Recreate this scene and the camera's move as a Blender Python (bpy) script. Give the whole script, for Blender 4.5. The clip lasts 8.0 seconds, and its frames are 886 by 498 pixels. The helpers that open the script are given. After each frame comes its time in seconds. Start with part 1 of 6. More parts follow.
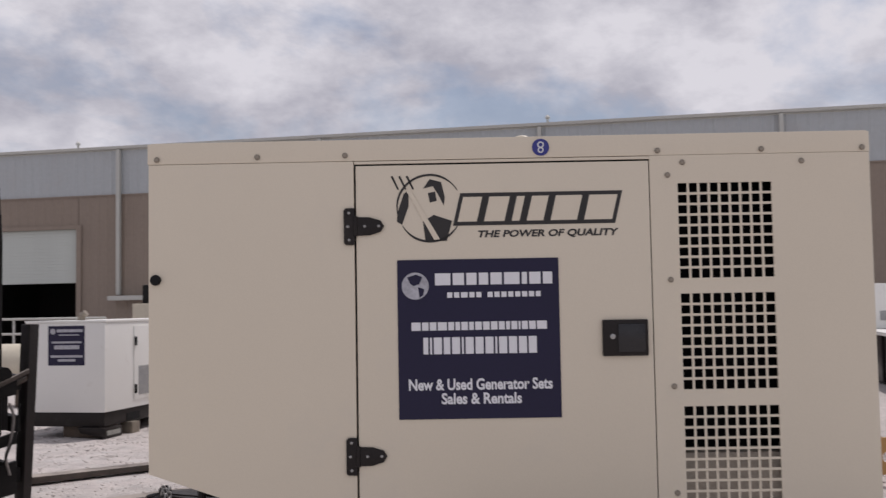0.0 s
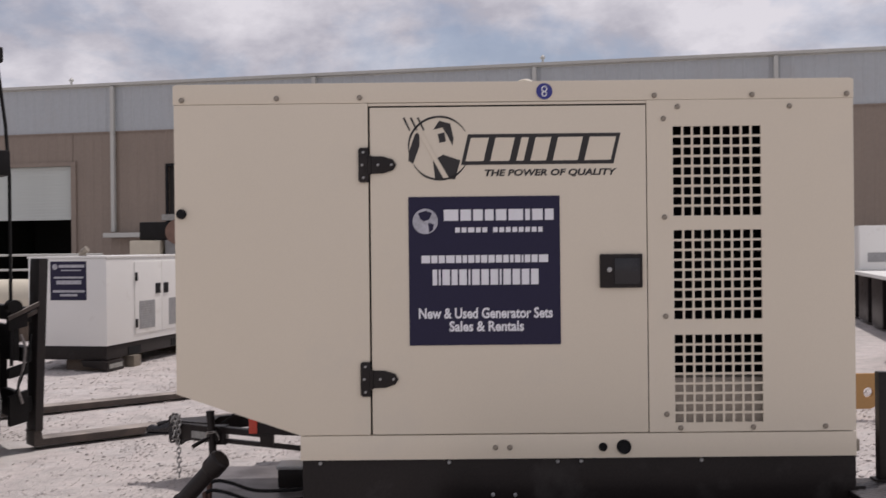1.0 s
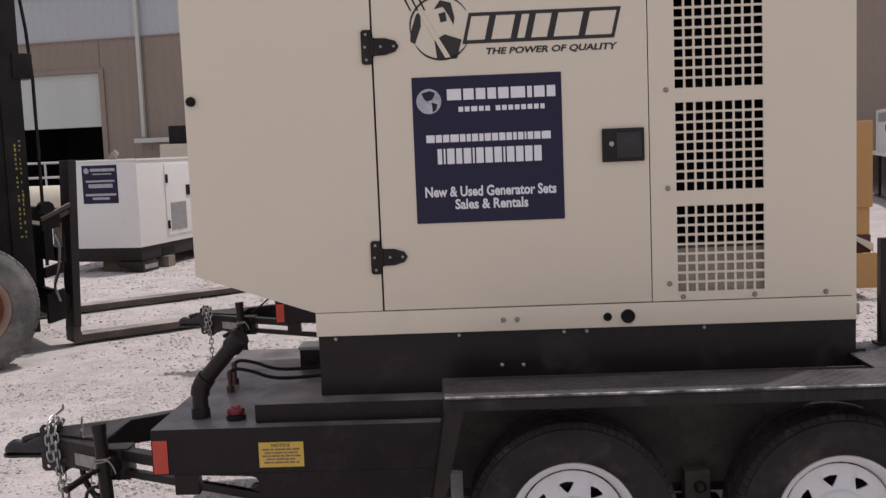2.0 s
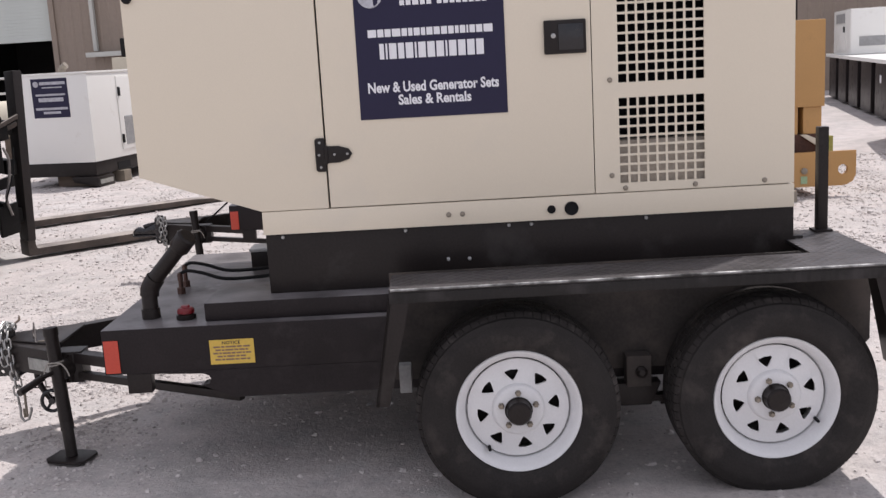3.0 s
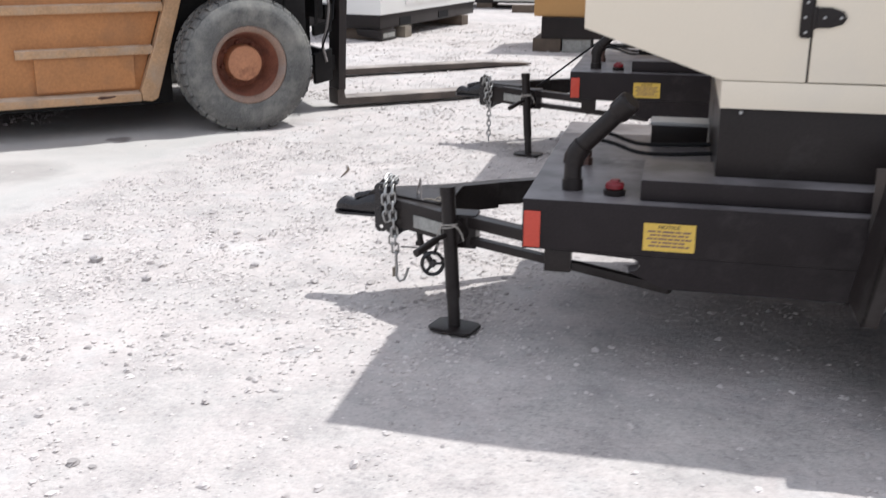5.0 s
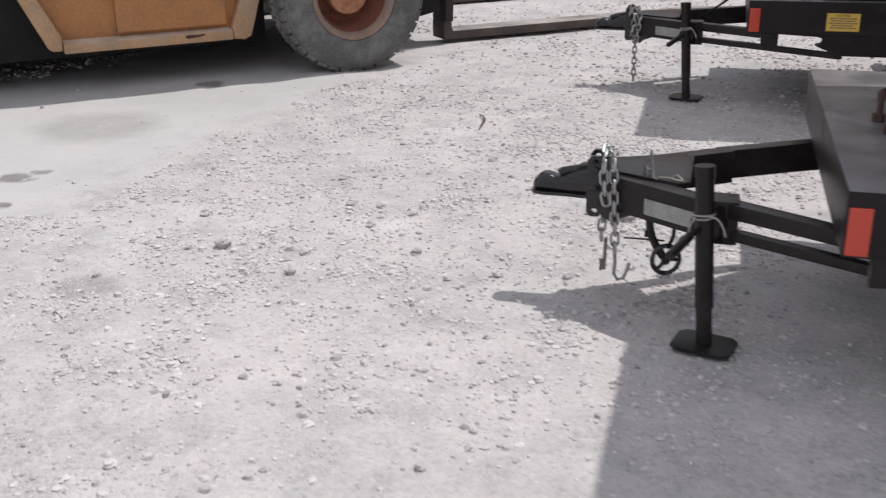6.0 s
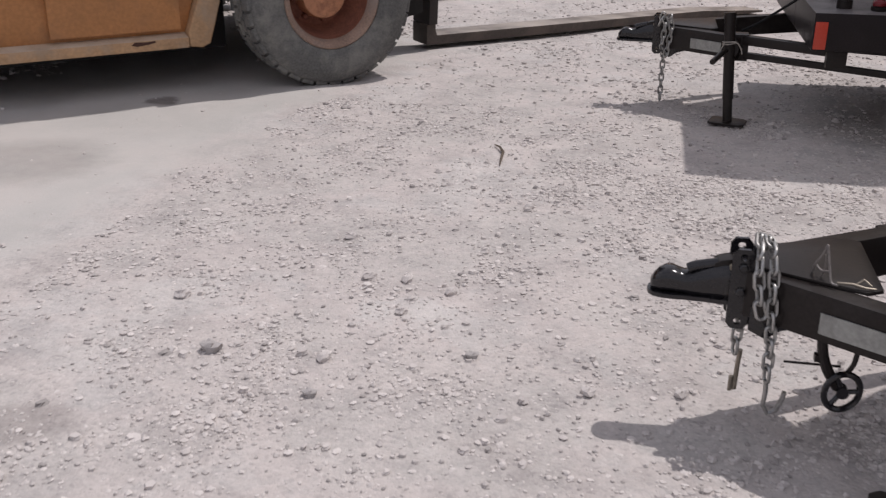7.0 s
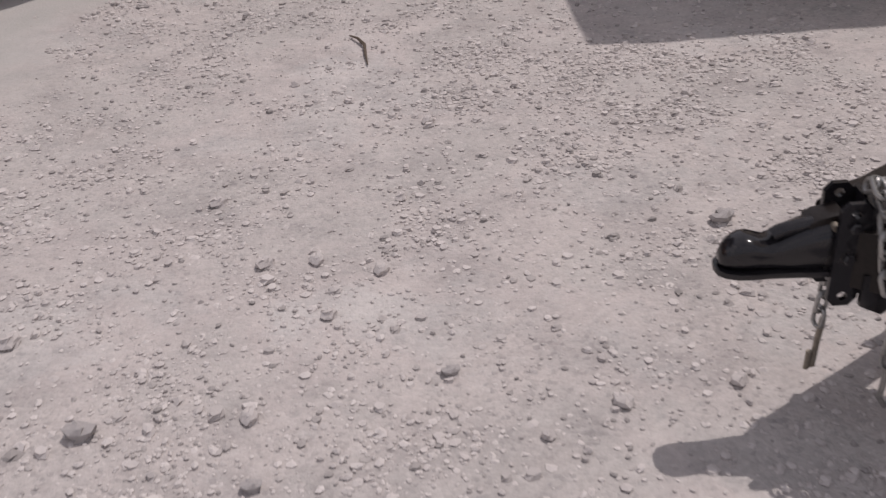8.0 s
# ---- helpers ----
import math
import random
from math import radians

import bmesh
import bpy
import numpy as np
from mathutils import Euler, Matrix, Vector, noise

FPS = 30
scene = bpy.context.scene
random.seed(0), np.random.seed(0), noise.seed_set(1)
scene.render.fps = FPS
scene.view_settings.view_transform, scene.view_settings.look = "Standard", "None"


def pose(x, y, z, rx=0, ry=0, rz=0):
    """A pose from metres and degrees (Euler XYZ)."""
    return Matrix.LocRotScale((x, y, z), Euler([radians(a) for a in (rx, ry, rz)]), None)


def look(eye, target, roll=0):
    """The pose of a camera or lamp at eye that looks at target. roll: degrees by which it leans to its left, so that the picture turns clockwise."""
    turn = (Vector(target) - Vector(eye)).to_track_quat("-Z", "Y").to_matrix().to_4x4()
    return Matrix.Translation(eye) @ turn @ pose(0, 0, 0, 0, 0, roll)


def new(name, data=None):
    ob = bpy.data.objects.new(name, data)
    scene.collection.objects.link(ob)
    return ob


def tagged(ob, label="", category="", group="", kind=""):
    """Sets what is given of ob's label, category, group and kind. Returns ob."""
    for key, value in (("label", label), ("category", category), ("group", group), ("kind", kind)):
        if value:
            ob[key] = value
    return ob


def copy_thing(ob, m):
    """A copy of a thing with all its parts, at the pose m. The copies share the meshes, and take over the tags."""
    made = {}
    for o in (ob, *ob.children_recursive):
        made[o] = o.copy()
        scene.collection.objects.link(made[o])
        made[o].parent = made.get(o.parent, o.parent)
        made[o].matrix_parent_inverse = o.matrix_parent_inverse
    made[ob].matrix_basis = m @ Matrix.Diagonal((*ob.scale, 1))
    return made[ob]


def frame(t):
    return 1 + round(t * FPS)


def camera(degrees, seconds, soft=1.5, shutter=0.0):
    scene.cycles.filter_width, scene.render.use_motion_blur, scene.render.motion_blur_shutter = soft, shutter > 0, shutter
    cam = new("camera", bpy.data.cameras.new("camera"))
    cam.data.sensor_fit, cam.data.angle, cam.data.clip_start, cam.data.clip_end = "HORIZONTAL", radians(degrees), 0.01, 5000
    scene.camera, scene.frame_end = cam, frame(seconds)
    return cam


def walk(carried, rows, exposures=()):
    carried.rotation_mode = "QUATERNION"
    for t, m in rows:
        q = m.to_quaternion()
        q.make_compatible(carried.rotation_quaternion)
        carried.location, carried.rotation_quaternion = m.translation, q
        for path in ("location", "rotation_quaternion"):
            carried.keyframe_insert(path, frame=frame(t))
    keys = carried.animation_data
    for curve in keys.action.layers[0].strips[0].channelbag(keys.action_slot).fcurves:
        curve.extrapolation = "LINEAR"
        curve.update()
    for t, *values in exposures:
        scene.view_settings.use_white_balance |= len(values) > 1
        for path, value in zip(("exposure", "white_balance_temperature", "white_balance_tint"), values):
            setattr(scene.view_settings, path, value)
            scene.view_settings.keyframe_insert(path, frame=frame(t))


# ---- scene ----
cam = camera(47.0, 8.0, soft=1.3, shutter=0.25)
PATH = [
    (0, (-0.187, 0.158, 1.624), (-0.209, 2.155, 1.739), -1.0),
    (0.5, (-0.288, 0.009, 1.636), (-0.158, 2.004, 1.69), -0.7),
    (1, (-0.24, -0.059, 1.605), (-0.248, 1.941, 1.602), -0.6),
    (1.2, (-0.231, -0.086, 1.587), (-0.293, 1.912, 1.534), -0.9),
    (1.5, (-0.186, -0.099, 1.56), (-0.285, 1.895, 1.44), -1.4),
    (1.7, (-0.169, -0.119, 1.552), (-0.265, 1.873, 1.4), -1.9),
    (3, (-0.079, -0.176, 1.478), (-0.096, 1.789, 1.106), -3.2),
    (3.5, (-0.078, -0.199, 1.465), (-0.076, 1.75, 1.016), -4.7),
    (4, (-0.191, -0.158, 1.472), (-0.332, 1.777, 0.987), -4.0),
    (4.4, (-0.467, -0.092, 1.478), (-0.724, 1.832, 0.996), -1.9),
    (4.5, (-0.548, -0.065, 1.474), (-0.836, 1.856, 0.999), -1.7),
    (5, (-0.873, 0.201, 1.394), (-1.3, 2.062, 0.8), 0.2),
    (5.2, (-1.027, 0.309, 1.387), (-1.443, 2.15, 0.726), -0.9),
    (6.3, (-1.835, 1.166, 1.333), (-2.339, 2.951, 0.586), -0.8),
    (6.5, (-1.957, 1.337, 1.339), (-2.403, 3.134, 0.581), -1.4),
    (7, (-2.227, 1.719, 1.324), (-2.579, 3.533, 0.56), 0.3),
    (7.5, (-2.493, 2.082, 1.291), (-2.573, 3.859, 0.377), -3.1),
    (8, (-2.673, 2.532, 1.275), (-2.611, 4.233, 0.224), -3.0),
]
EXPOSURES = [(0, -0.3, 6430, 15), (0.7, -0.25, 6470, 15.5), (1.5, -0.28, 6520, 17), (2.8, 0.15, 6370, 14), (3.5, 0.53, 6300, 13), (4.2, 0.63, 6210, 10), (5.2, 0.51, 6040, 8), (6.3, -0.02, 6180, 11), (7.0, -0.22, 6370, 14), (7.5, -0.44, 6460, 16), (8, -0.48, 6520, 17)]
walk(cam, [(t, look(eye, target, roll)) for t, eye, target, roll in PATH], EXPOSURES)

# ---- sky and sun ----
SUN_FROM = Vector((0.304, 0.286, 1.0)).normalized()
world = bpy.data.worlds.new("sky")
scene.world = world
world.use_nodes = True
wn, wl = world.node_tree.nodes, world.node_tree.links
wn.clear()
w_out = wn.new("ShaderNodeOutputWorld")
w_bg = wn.new("ShaderNodeBackground")
w_sky = wn.new("ShaderNodeTexSky")
w_sky.sky_type = "NISHITA"
w_sky.sun_disc = False
w_sky.sun_elevation = math.asin(SUN_FROM.z)
w_sky.sun_rotation = math.atan2(SUN_FROM.x, SUN_FROM.y)
w_sky.air_density, w_sky.dust_density = 1.0, 1.5
w_co = wn.new("ShaderNodeTexCoord")
w_map = wn.new("ShaderNodeMapping")
w_map.inputs["Location"].default_value = (0.74, 0.08, 0.73)
w_map.inputs["Scale"].default_value = (1.0, 1.0, 1.7)
wl.new(w_co.outputs["Generated"], w_map.inputs["Vector"])
w_n1 = wn.new("ShaderNodeTexNoise")
w_n1.inputs["Scale"].default_value = 3.2
w_n1.inputs["Detail"].default_value = 9
w_n1.inputs["Roughness"].default_value = 0.58
w_n1.inputs["Distortion"].default_value = 0.25
wl.new(w_map.outputs[0], w_n1.inputs["Vector"])
w_ramp = wn.new("ShaderNodeValToRGB")
w_ramp.color_ramp.elements[0].position, w_ramp.color_ramp.elements[1].position = 0.37, 0.475
w_ramp.color_ramp.elements[0].color = (0.34, 0.34, 0.34, 1)
wl.new(w_n1.outputs[0], w_ramp.inputs[0])
w_n2 = wn.new("ShaderNodeTexNoise")
w_n2.inputs["Scale"].default_value = 5.0
w_n2.inputs["Detail"].default_value = 10
w_n2.inputs["Roughness"].default_value = 0.6
wl.new(w_map.outputs[0], w_n2.inputs["Vector"])
w_cloud = wn.new("ShaderNodeValToRGB")
w_cloud.color_ramp.elements[0].position, w_cloud.color_ramp.elements[1].position = 0.4, 0.58
w_cloud.color_ramp.elements[0].color = (5.2, 5.22, 5.8, 1)
w_cloud.color_ramp.elements[1].color = (8.5, 8.45, 8.8, 1)
wl.new(w_n2.outputs[0], w_cloud.inputs[0])
w_mix = wn.new("ShaderNodeMixRGB")
wl.new(w_ramp.outputs[0], w_mix.inputs[0])
wl.new(w_sky.outputs[0], w_mix.inputs[1])
wl.new(w_cloud.outputs[0], w_mix.inputs[2])
wl.new(w_mix.outputs[0], w_bg.inputs[0])
w_bg.inputs[1].default_value = 0.1
wl.new(w_bg.outputs[0], w_out.inputs[0])

sun = new("sun", bpy.data.lights.new("sun", "SUN"))
sun.data.energy, sun.data.angle, sun.data.color = 2.9, radians(0.6), (1.0, 0.955, 0.9)
sun.matrix_basis = look(SUN_FROM * 40, (0, 0, 0))

# ---- materials ----
def material(name, base, rough=0.6, metal=0.0, var=0.12, scale=6.0, fine=90.0, bump=0.15, dirt=None, dirt_amount=0.5, dirt_scale=3.0, coat=0.0, spec=0.5, top=None):
    """Painted, rusty, dusty or bare surface: two scales of tone, a layer of dirt in patches, fine relief."""
    m = bpy.data.materials.new(name)
    m.use_nodes = True
    n, l = m.node_tree.nodes, m.node_tree.links
    b = n["Principled BSDF"]
    co = n.new("ShaderNodeTexCoord")
    big, small = n.new("ShaderNodeTexNoise"), n.new("ShaderNodeTexNoise")
    for t, sc, de in ((big, scale, 5), (small, fine, 3)):
        t.inputs["Scale"].default_value, t.inputs["Detail"].default_value = sc, de
        l.new(co.outputs["Object"], t.inputs["Vector"])
    add = n.new("ShaderNodeMath")
    add.operation = "ADD"
    l.new(big.outputs[0], add.inputs[0])
    l.new(small.outputs[0], add.inputs[1])
    rng = n.new("ShaderNodeMapRange")
    rng.inputs["From Min"].default_value, rng.inputs["From Max"].default_value = 0.7, 1.3
    rng.inputs["To Min"].default_value, rng.inputs["To Max"].default_value = 1 - var, 1 + var
    l.new(add.outputs[0], rng.inputs["Value"])
    tone = n.new("ShaderNodeVectorMath")
    tone.operation = "SCALE"
    tone.inputs[0].default_value = base
    l.new(rng.outputs[0], tone.inputs["Scale"])
    colour = tone.outputs[0]
    rough_value = None
    if dirt:
        d = n.new("ShaderNodeTexNoise")
        d.inputs["Scale"].default_value, d.inputs["Detail"].default_value, d.inputs["Roughness"].default_value = dirt_scale, 8, 0.65
        l.new(co.outputs["Object"], d.inputs["Vector"])
        ramp = n.new("ShaderNodeMapRange")
        ramp.inputs["From Min"].default_value, ramp.inputs["From Max"].default_value = 0.62 - 0.3 * dirt_amount, 0.72 - 0.1 * dirt_amount
        ramp.inputs["To Max"].default_value = min(1.0, 0.45 + 0.5 * dirt_amount)
        l.new(d.outputs[0], ramp.inputs["Value"])
        mix = n.new("ShaderNodeMixRGB")
        l.new(ramp.outputs[0], mix.inputs[0])
        l.new(colour, mix.inputs[1])
        mix.inputs[2].default_value = (*dirt, 1)
        colour = mix.outputs[0]
        rm = n.new("ShaderNodeMapRange")
        rm.inputs["To Min"].default_value, rm.inputs["To Max"].default_value = rough, max(rough, 0.85)
        l.new(ramp.outputs[0], rm.inputs["Value"])
        rough_value = rm.outputs[0]
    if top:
        # Up-facing faces paler: dust, with sky sheen and sunlight painted into the colour
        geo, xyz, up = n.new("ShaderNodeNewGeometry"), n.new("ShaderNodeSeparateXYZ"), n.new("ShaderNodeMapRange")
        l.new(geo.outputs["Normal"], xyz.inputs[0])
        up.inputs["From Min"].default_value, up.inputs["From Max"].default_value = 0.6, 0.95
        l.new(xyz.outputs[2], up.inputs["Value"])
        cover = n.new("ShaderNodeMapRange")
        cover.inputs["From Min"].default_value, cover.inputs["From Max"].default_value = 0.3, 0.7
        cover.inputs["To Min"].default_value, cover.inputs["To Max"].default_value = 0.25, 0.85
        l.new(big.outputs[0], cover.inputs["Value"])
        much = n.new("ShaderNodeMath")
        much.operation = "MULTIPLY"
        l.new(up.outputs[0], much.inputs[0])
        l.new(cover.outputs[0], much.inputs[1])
        paler_top = n.new("ShaderNodeMixRGB")
        l.new(much.outputs[0], paler_top.inputs[0])
        l.new(colour, paler_top.inputs[1])
        paler_top.inputs[2].default_value = (*top, 1)
        colour = paler_top.outputs[0]
    l.new(colour, b.inputs["Base Color"])
    b.inputs["Roughness"].default_value, b.inputs["Metallic"].default_value = rough, metal
    b.inputs["Coat Weight"].default_value = coat
    b.inputs["Specular IOR Level"].default_value = spec
    if rough_value:
        l.new(rough_value, b.inputs["Roughness"])
    if bump:
        bp = n.new("ShaderNodeBump")
        bp.inputs["Strength"].default_value, bp.inputs["Distance"].default_value = bump, 0.004
        l.new(small.outputs[0], bp.inputs["Height"])
        l.new(bp.outputs[0], b.inputs["Normal"])
    return m


BEIGE = material("beige_paint", (0.695, 0.622, 0.5), 0.42, var=0.03, scale=1.3, fine=260, bump=0.03, dirt=(0.66, 0.6, 0.5), dirt_amount=0.12)
SEAM = material("dark_gasket", (0.008, 0.008, 0.009), 0.8, spec=0.3)
FOAM = material("black_liner", (0.006, 0.006, 0.007), 0.95, spec=0.1, fine=160, bump=0.5)
TAN_PLATE = material("dusty_tan_plate", (0.42, 0.37, 0.31), 0.8, var=0.15)
BLACK = material("black_paint", (0.0185, 0.0148, 0.014), 0.34, var=0.25, scale=4, fine=120, bump=0.06, dirt=(0.05, 0.045, 0.042), dirt_amount=0.2, dirt_scale=5, spec=0.22)
# top: dust plus the sky's reflection on the deck, painted into the colour
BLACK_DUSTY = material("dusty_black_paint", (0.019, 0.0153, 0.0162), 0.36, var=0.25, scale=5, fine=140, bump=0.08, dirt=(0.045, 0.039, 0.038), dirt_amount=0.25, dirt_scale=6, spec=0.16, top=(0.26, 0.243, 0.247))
WELL = material("road_dusted_black", (0.035, 0.029, 0.026), 0.8, var=0.3, scale=4, fine=90, bump=0.15, dirt=(0.085, 0.068, 0.058), dirt_amount=0.5, dirt_scale=4)
GLOSS = material("gloss_black_casting", (0.013, 0.012, 0.014), 0.15, var=0.2, fine=70, bump=0.08, dirt=(0.1, 0.09, 0.08), dirt_amount=0.1, dirt_scale=9)
RUBBER = material("tyre_rubber", (0.021, 0.0185, 0.0178), 0.75, var=0.25, scale=9, fine=180, bump=0.25, dirt=(0.07, 0.06, 0.055), dirt_amount=0.3, dirt_scale=7, spec=0.25)
RUBBER_TREAD = material("worn_dusty_tread", (0.024, 0.0208, 0.02), 0.85, var=0.3, scale=14, fine=180, bump=0.3, dirt=(0.085, 0.075, 0.07), dirt_amount=0.3, dirt_scale=12, spec=0.25)
RUBBER_DUSTY = material("dusty_tyre_rubber", (0.115, 0.114, 0.11), 0.9, var=0.3, scale=5, fine=90, bump=0.4, dirt=(0.29, 0.28, 0.25), dirt_amount=0.55, dirt_scale=4)
RIM_WHITE = material("white_rim_paint", (0.68, 0.678, 0.685), 0.35, var=0.04, fine=150, bump=0.03, dirt=(0.5, 0.46, 0.42), dirt_amount=0.08)
STEEL = material("galvanised_steel", (0.38, 0.375, 0.365), 0.44, 0.9, var=0.2, fine=140, bump=0.15)
BOLT = material("dull_steel_bolt", (0.28, 0.245, 0.2), 0.5, 0.6, var=0.2)
NAVY = material("navy_vinyl", (0.0145, 0.0125, 0.042), 0.42, var=0.05, bump=0.02, spec=0.3)
PRINT = material("white_print", (0.75, 0.75, 0.78), 0.5, var=0.02, bump=0.0)
PRINT_GREY = material("grey_print", (0.42, 0.42, 0.46), 0.5, var=0.25, scale=20, bump=0.0)
INK = material("black_ink", (0.02, 0.018, 0.018), 0.5, var=0.05, bump=0.0)
BLUE = material("blue_sticker", (0.03, 0.035, 0.22), 0.4, var=0.05, bump=0.0)
RED = material("orange_red_reflector", (0.5, 0.055, 0.03), 0.25, var=0.1, fine=200, bump=0.25)
RED_CAP = material("red_plastic_cap", (0.17, 0.01, 0.016), 0.35, var=0.1)
RED_PAINT = material("red_cylinder_paint", (0.12, 0.012, 0.018), 0.35, var=0.15, dirt=(0.4, 0.3, 0.25), dirt_amount=0.2)
ZINC = material("dull_zinc", (0.42, 0.42, 0.42), 0.45, 0.5, var=0.1)
DULL_YELLOW = material("faded_yellow_print", (0.3, 0.27, 0.06), 0.7, var=0.2)
COPPER = material("tarnished_copper", (0.1, 0.056, 0.045), 0.55, 0.4, var=0.2)
YELLOW = material("yellow_sticker", (0.62, 0.42, 0.07), 0.45, var=0.08, bump=0.02)
LABEL = material("pale_worn_label", (0.3, 0.3, 0.28), 0.6, var=0.2, scale=25, dirt=(0.15, 0.14, 0.13), dirt_amount=0.4, dirt_scale=14)
ROPE = material("grey_rope", (0.33, 0.305, 0.275), 0.9, var=0.2, fine=250, bump=0.6)
# top: upper faces drawn paler than the sides
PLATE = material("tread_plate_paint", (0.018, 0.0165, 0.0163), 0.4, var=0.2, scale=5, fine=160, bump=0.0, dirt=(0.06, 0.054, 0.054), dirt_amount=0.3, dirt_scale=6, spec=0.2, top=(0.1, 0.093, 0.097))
WORN_EDGE = material("worn_bright_edge", (0.4, 0.4, 0.4), 0.42, 0.7, var=0.3, scale=14, fine=60, bump=0.3, dirt=(0.03, 0.028, 0.027), dirt_amount=0.95, dirt_scale=9)
ORANGE = material("worn_orange_paint", (0.41, 0.18, 0.062), 0.55, var=0.16, scale=3.2, fine=60, bump=0.12, dirt=(0.26, 0.135, 0.07), dirt_amount=0.4, dirt_scale=2.6)
# top: sunlight on the dusty ledge and sill tops, painted into the colour
ORANGE_DUSTY = material("dusty_orange_paint", (0.43, 0.265, 0.145), 0.75, var=0.22, scale=7, fine=60, bump=0.25, dirt=(0.36, 0.28, 0.21), dirt_amount=0.45, dirt_scale=6, top=(0.6, 0.51, 0.41))
RUST = material("rusty_orange_rim", (0.24, 0.09, 0.055), 0.75, var=0.25, scale=8, fine=80, bump=0.25, dirt=(0.13, 0.055, 0.04), dirt_amount=0.5, dirt_scale=7)
RUST_DUSTY = material("dusty_rust_flange", (0.28, 0.19, 0.145), 0.85, var=0.25, scale=9, fine=90, bump=0.3, dirt=(0.24, 0.2, 0.18), dirt_amount=0.55, dirt_scale=6)
MAST = material("grimy_black_mast", (0.013, 0.012, 0.012), 0.5, var=0.3, scale=4, fine=70, bump=0.15, dirt=(0.035, 0.033, 0.031), dirt_amount=0.3, dirt_scale=4, spec=0.2)
SHANK = material("worn_brown_black_steel", (0.023, 0.018, 0.017), 0.6, 0.1, var=0.3, scale=4, fine=70, bump=0.15, dirt=(0.045, 0.033, 0.028), dirt_amount=0.35, dirt_scale=5)
FORK = material("worn_fork_steel", (0.075, 0.06, 0.052), 0.6, 0.2, var=0.25, scale=5, fine=60, bump=0.15, dirt=(0.14, 0.11, 0.092), dirt_amount=0.4, dirt_scale=5, top=(0.42, 0.37, 0.33))
WHITE = material("white_canopy_paint", (0.78, 0.775, 0.745), 0.42, var=0.03, scale=1.5, fine=200, bump=0.03, dirt=(0.6, 0.57, 0.52), dirt_amount=0.12)
GREY = material("grey_louvre", (0.3, 0.3, 0.3), 0.6, var=0.15, scale=12)
STRAP = material("dry_plastic_strap", (0.2, 0.18, 0.17), 0.5, var=0.3, scale=30)
DARK_STONE = material("dark_stone", (0.4, 0.372, 0.365), 0.9, var=0.25, scale=30, fine=160, bump=0.4)
TIMBER = material("weathered_timber", (0.1, 0.075, 0.056), 0.85, var=0.3, scale=9, fine=120, bump=0.5)
TAN = material("tan_machine_paint", (0.44, 0.245, 0.085), 0.5, var=0.08, scale=2, fine=90, bump=0.06, dirt=(0.3, 0.17, 0.075), dirt_amount=0.25)
AMBER = material("amber_machine_paint", (0.34, 0.17, 0.055), 0.55, var=0.14, scale=3, fine=90, bump=0.1, dirt=(0.24, 0.13, 0.06), dirt_amount=0.35)
BROWN_GRILLE = material("brown_radiator_core", (0.12, 0.058, 0.026), 0.8, var=0.25, scale=10, fine=140, bump=0.4)
BROWN = material("brown_drum", (0.2, 0.12, 0.09), 0.7, var=0.2)
GREY_WALL = material("pale_grey_sheeting", (0.4, 0.425, 0.44), 0.55, var=0.05, scale=0.35, fine=9, bump=0.0, dirt=(0.4, 0.4, 0.4), dirt_amount=0.3, dirt_scale=0.6)
TAUPE_WALL = material("taupe_sheeting", (0.25, 0.2, 0.162), 0.6, var=0.06, scale=0.35, fine=9, bump=0.0, dirt=(0.225, 0.185, 0.155), dirt_amount=0.3, dirt_scale=0.6)
TRIM_WALL = material("pale_trim", (0.47, 0.47, 0.44), 0.55, var=0.06, scale=1)
SHUTTER = material("pale_green_grey_shutter", (0.5, 0.53, 0.5), 0.55, var=0.06, scale=1)
ROOM_SHADE = material("dark_interior", (0.03, 0.027, 0.026), 0.9)
GREEN_TAG = material("pale_green_tag", (0.3, 0.42, 0.25), 0.6, var=0.15)
RUST_AND_CAVITY = material("dark_rust_brown", (0.07, 0.03, 0.02), 0.8, var=0.3, scale=6, fine=80, bump=0.2)
CREAM = material("cream_paint", (0.55, 0.5, 0.4), 0.5, var=0.08)


def relief(m, texture_scale, strength):
    """Raised tread-plate lugs: two crossed wave sets."""
    n, l = m.node_tree.nodes, m.node_tree.links
    b = n["Principled BSDF"]
    co = n.new("ShaderNodeTexCoord")
    outs = []
    for turn in (45, -45):
        mp = n.new("ShaderNodeMapping")
        mp.inputs["Rotation"].default_value = (0, 0, radians(turn))
        w = n.new("ShaderNodeTexWave")
        w.inputs["Scale"].default_value = texture_scale
        l.new(co.outputs["Object"], mp.inputs["Vector"])
        l.new(mp.outputs[0], w.inputs["Vector"])
        outs.append(w.outputs["Fac"])
    mul = n.new("ShaderNodeMath")
    mul.operation = "MULTIPLY"
    l.new(outs[0], mul.inputs[0])
    l.new(outs[1], mul.inputs[1])
    bp = n.new("ShaderNodeBump")
    bp.inputs["Strength"].default_value, bp.inputs["Distance"].default_value = strength, 0.004
    l.new(mul.outputs[0], bp.inputs["Height"])
    l.new(bp.outputs[0], b.inputs["Normal"])


relief(PLATE, 10.0, 0.8)


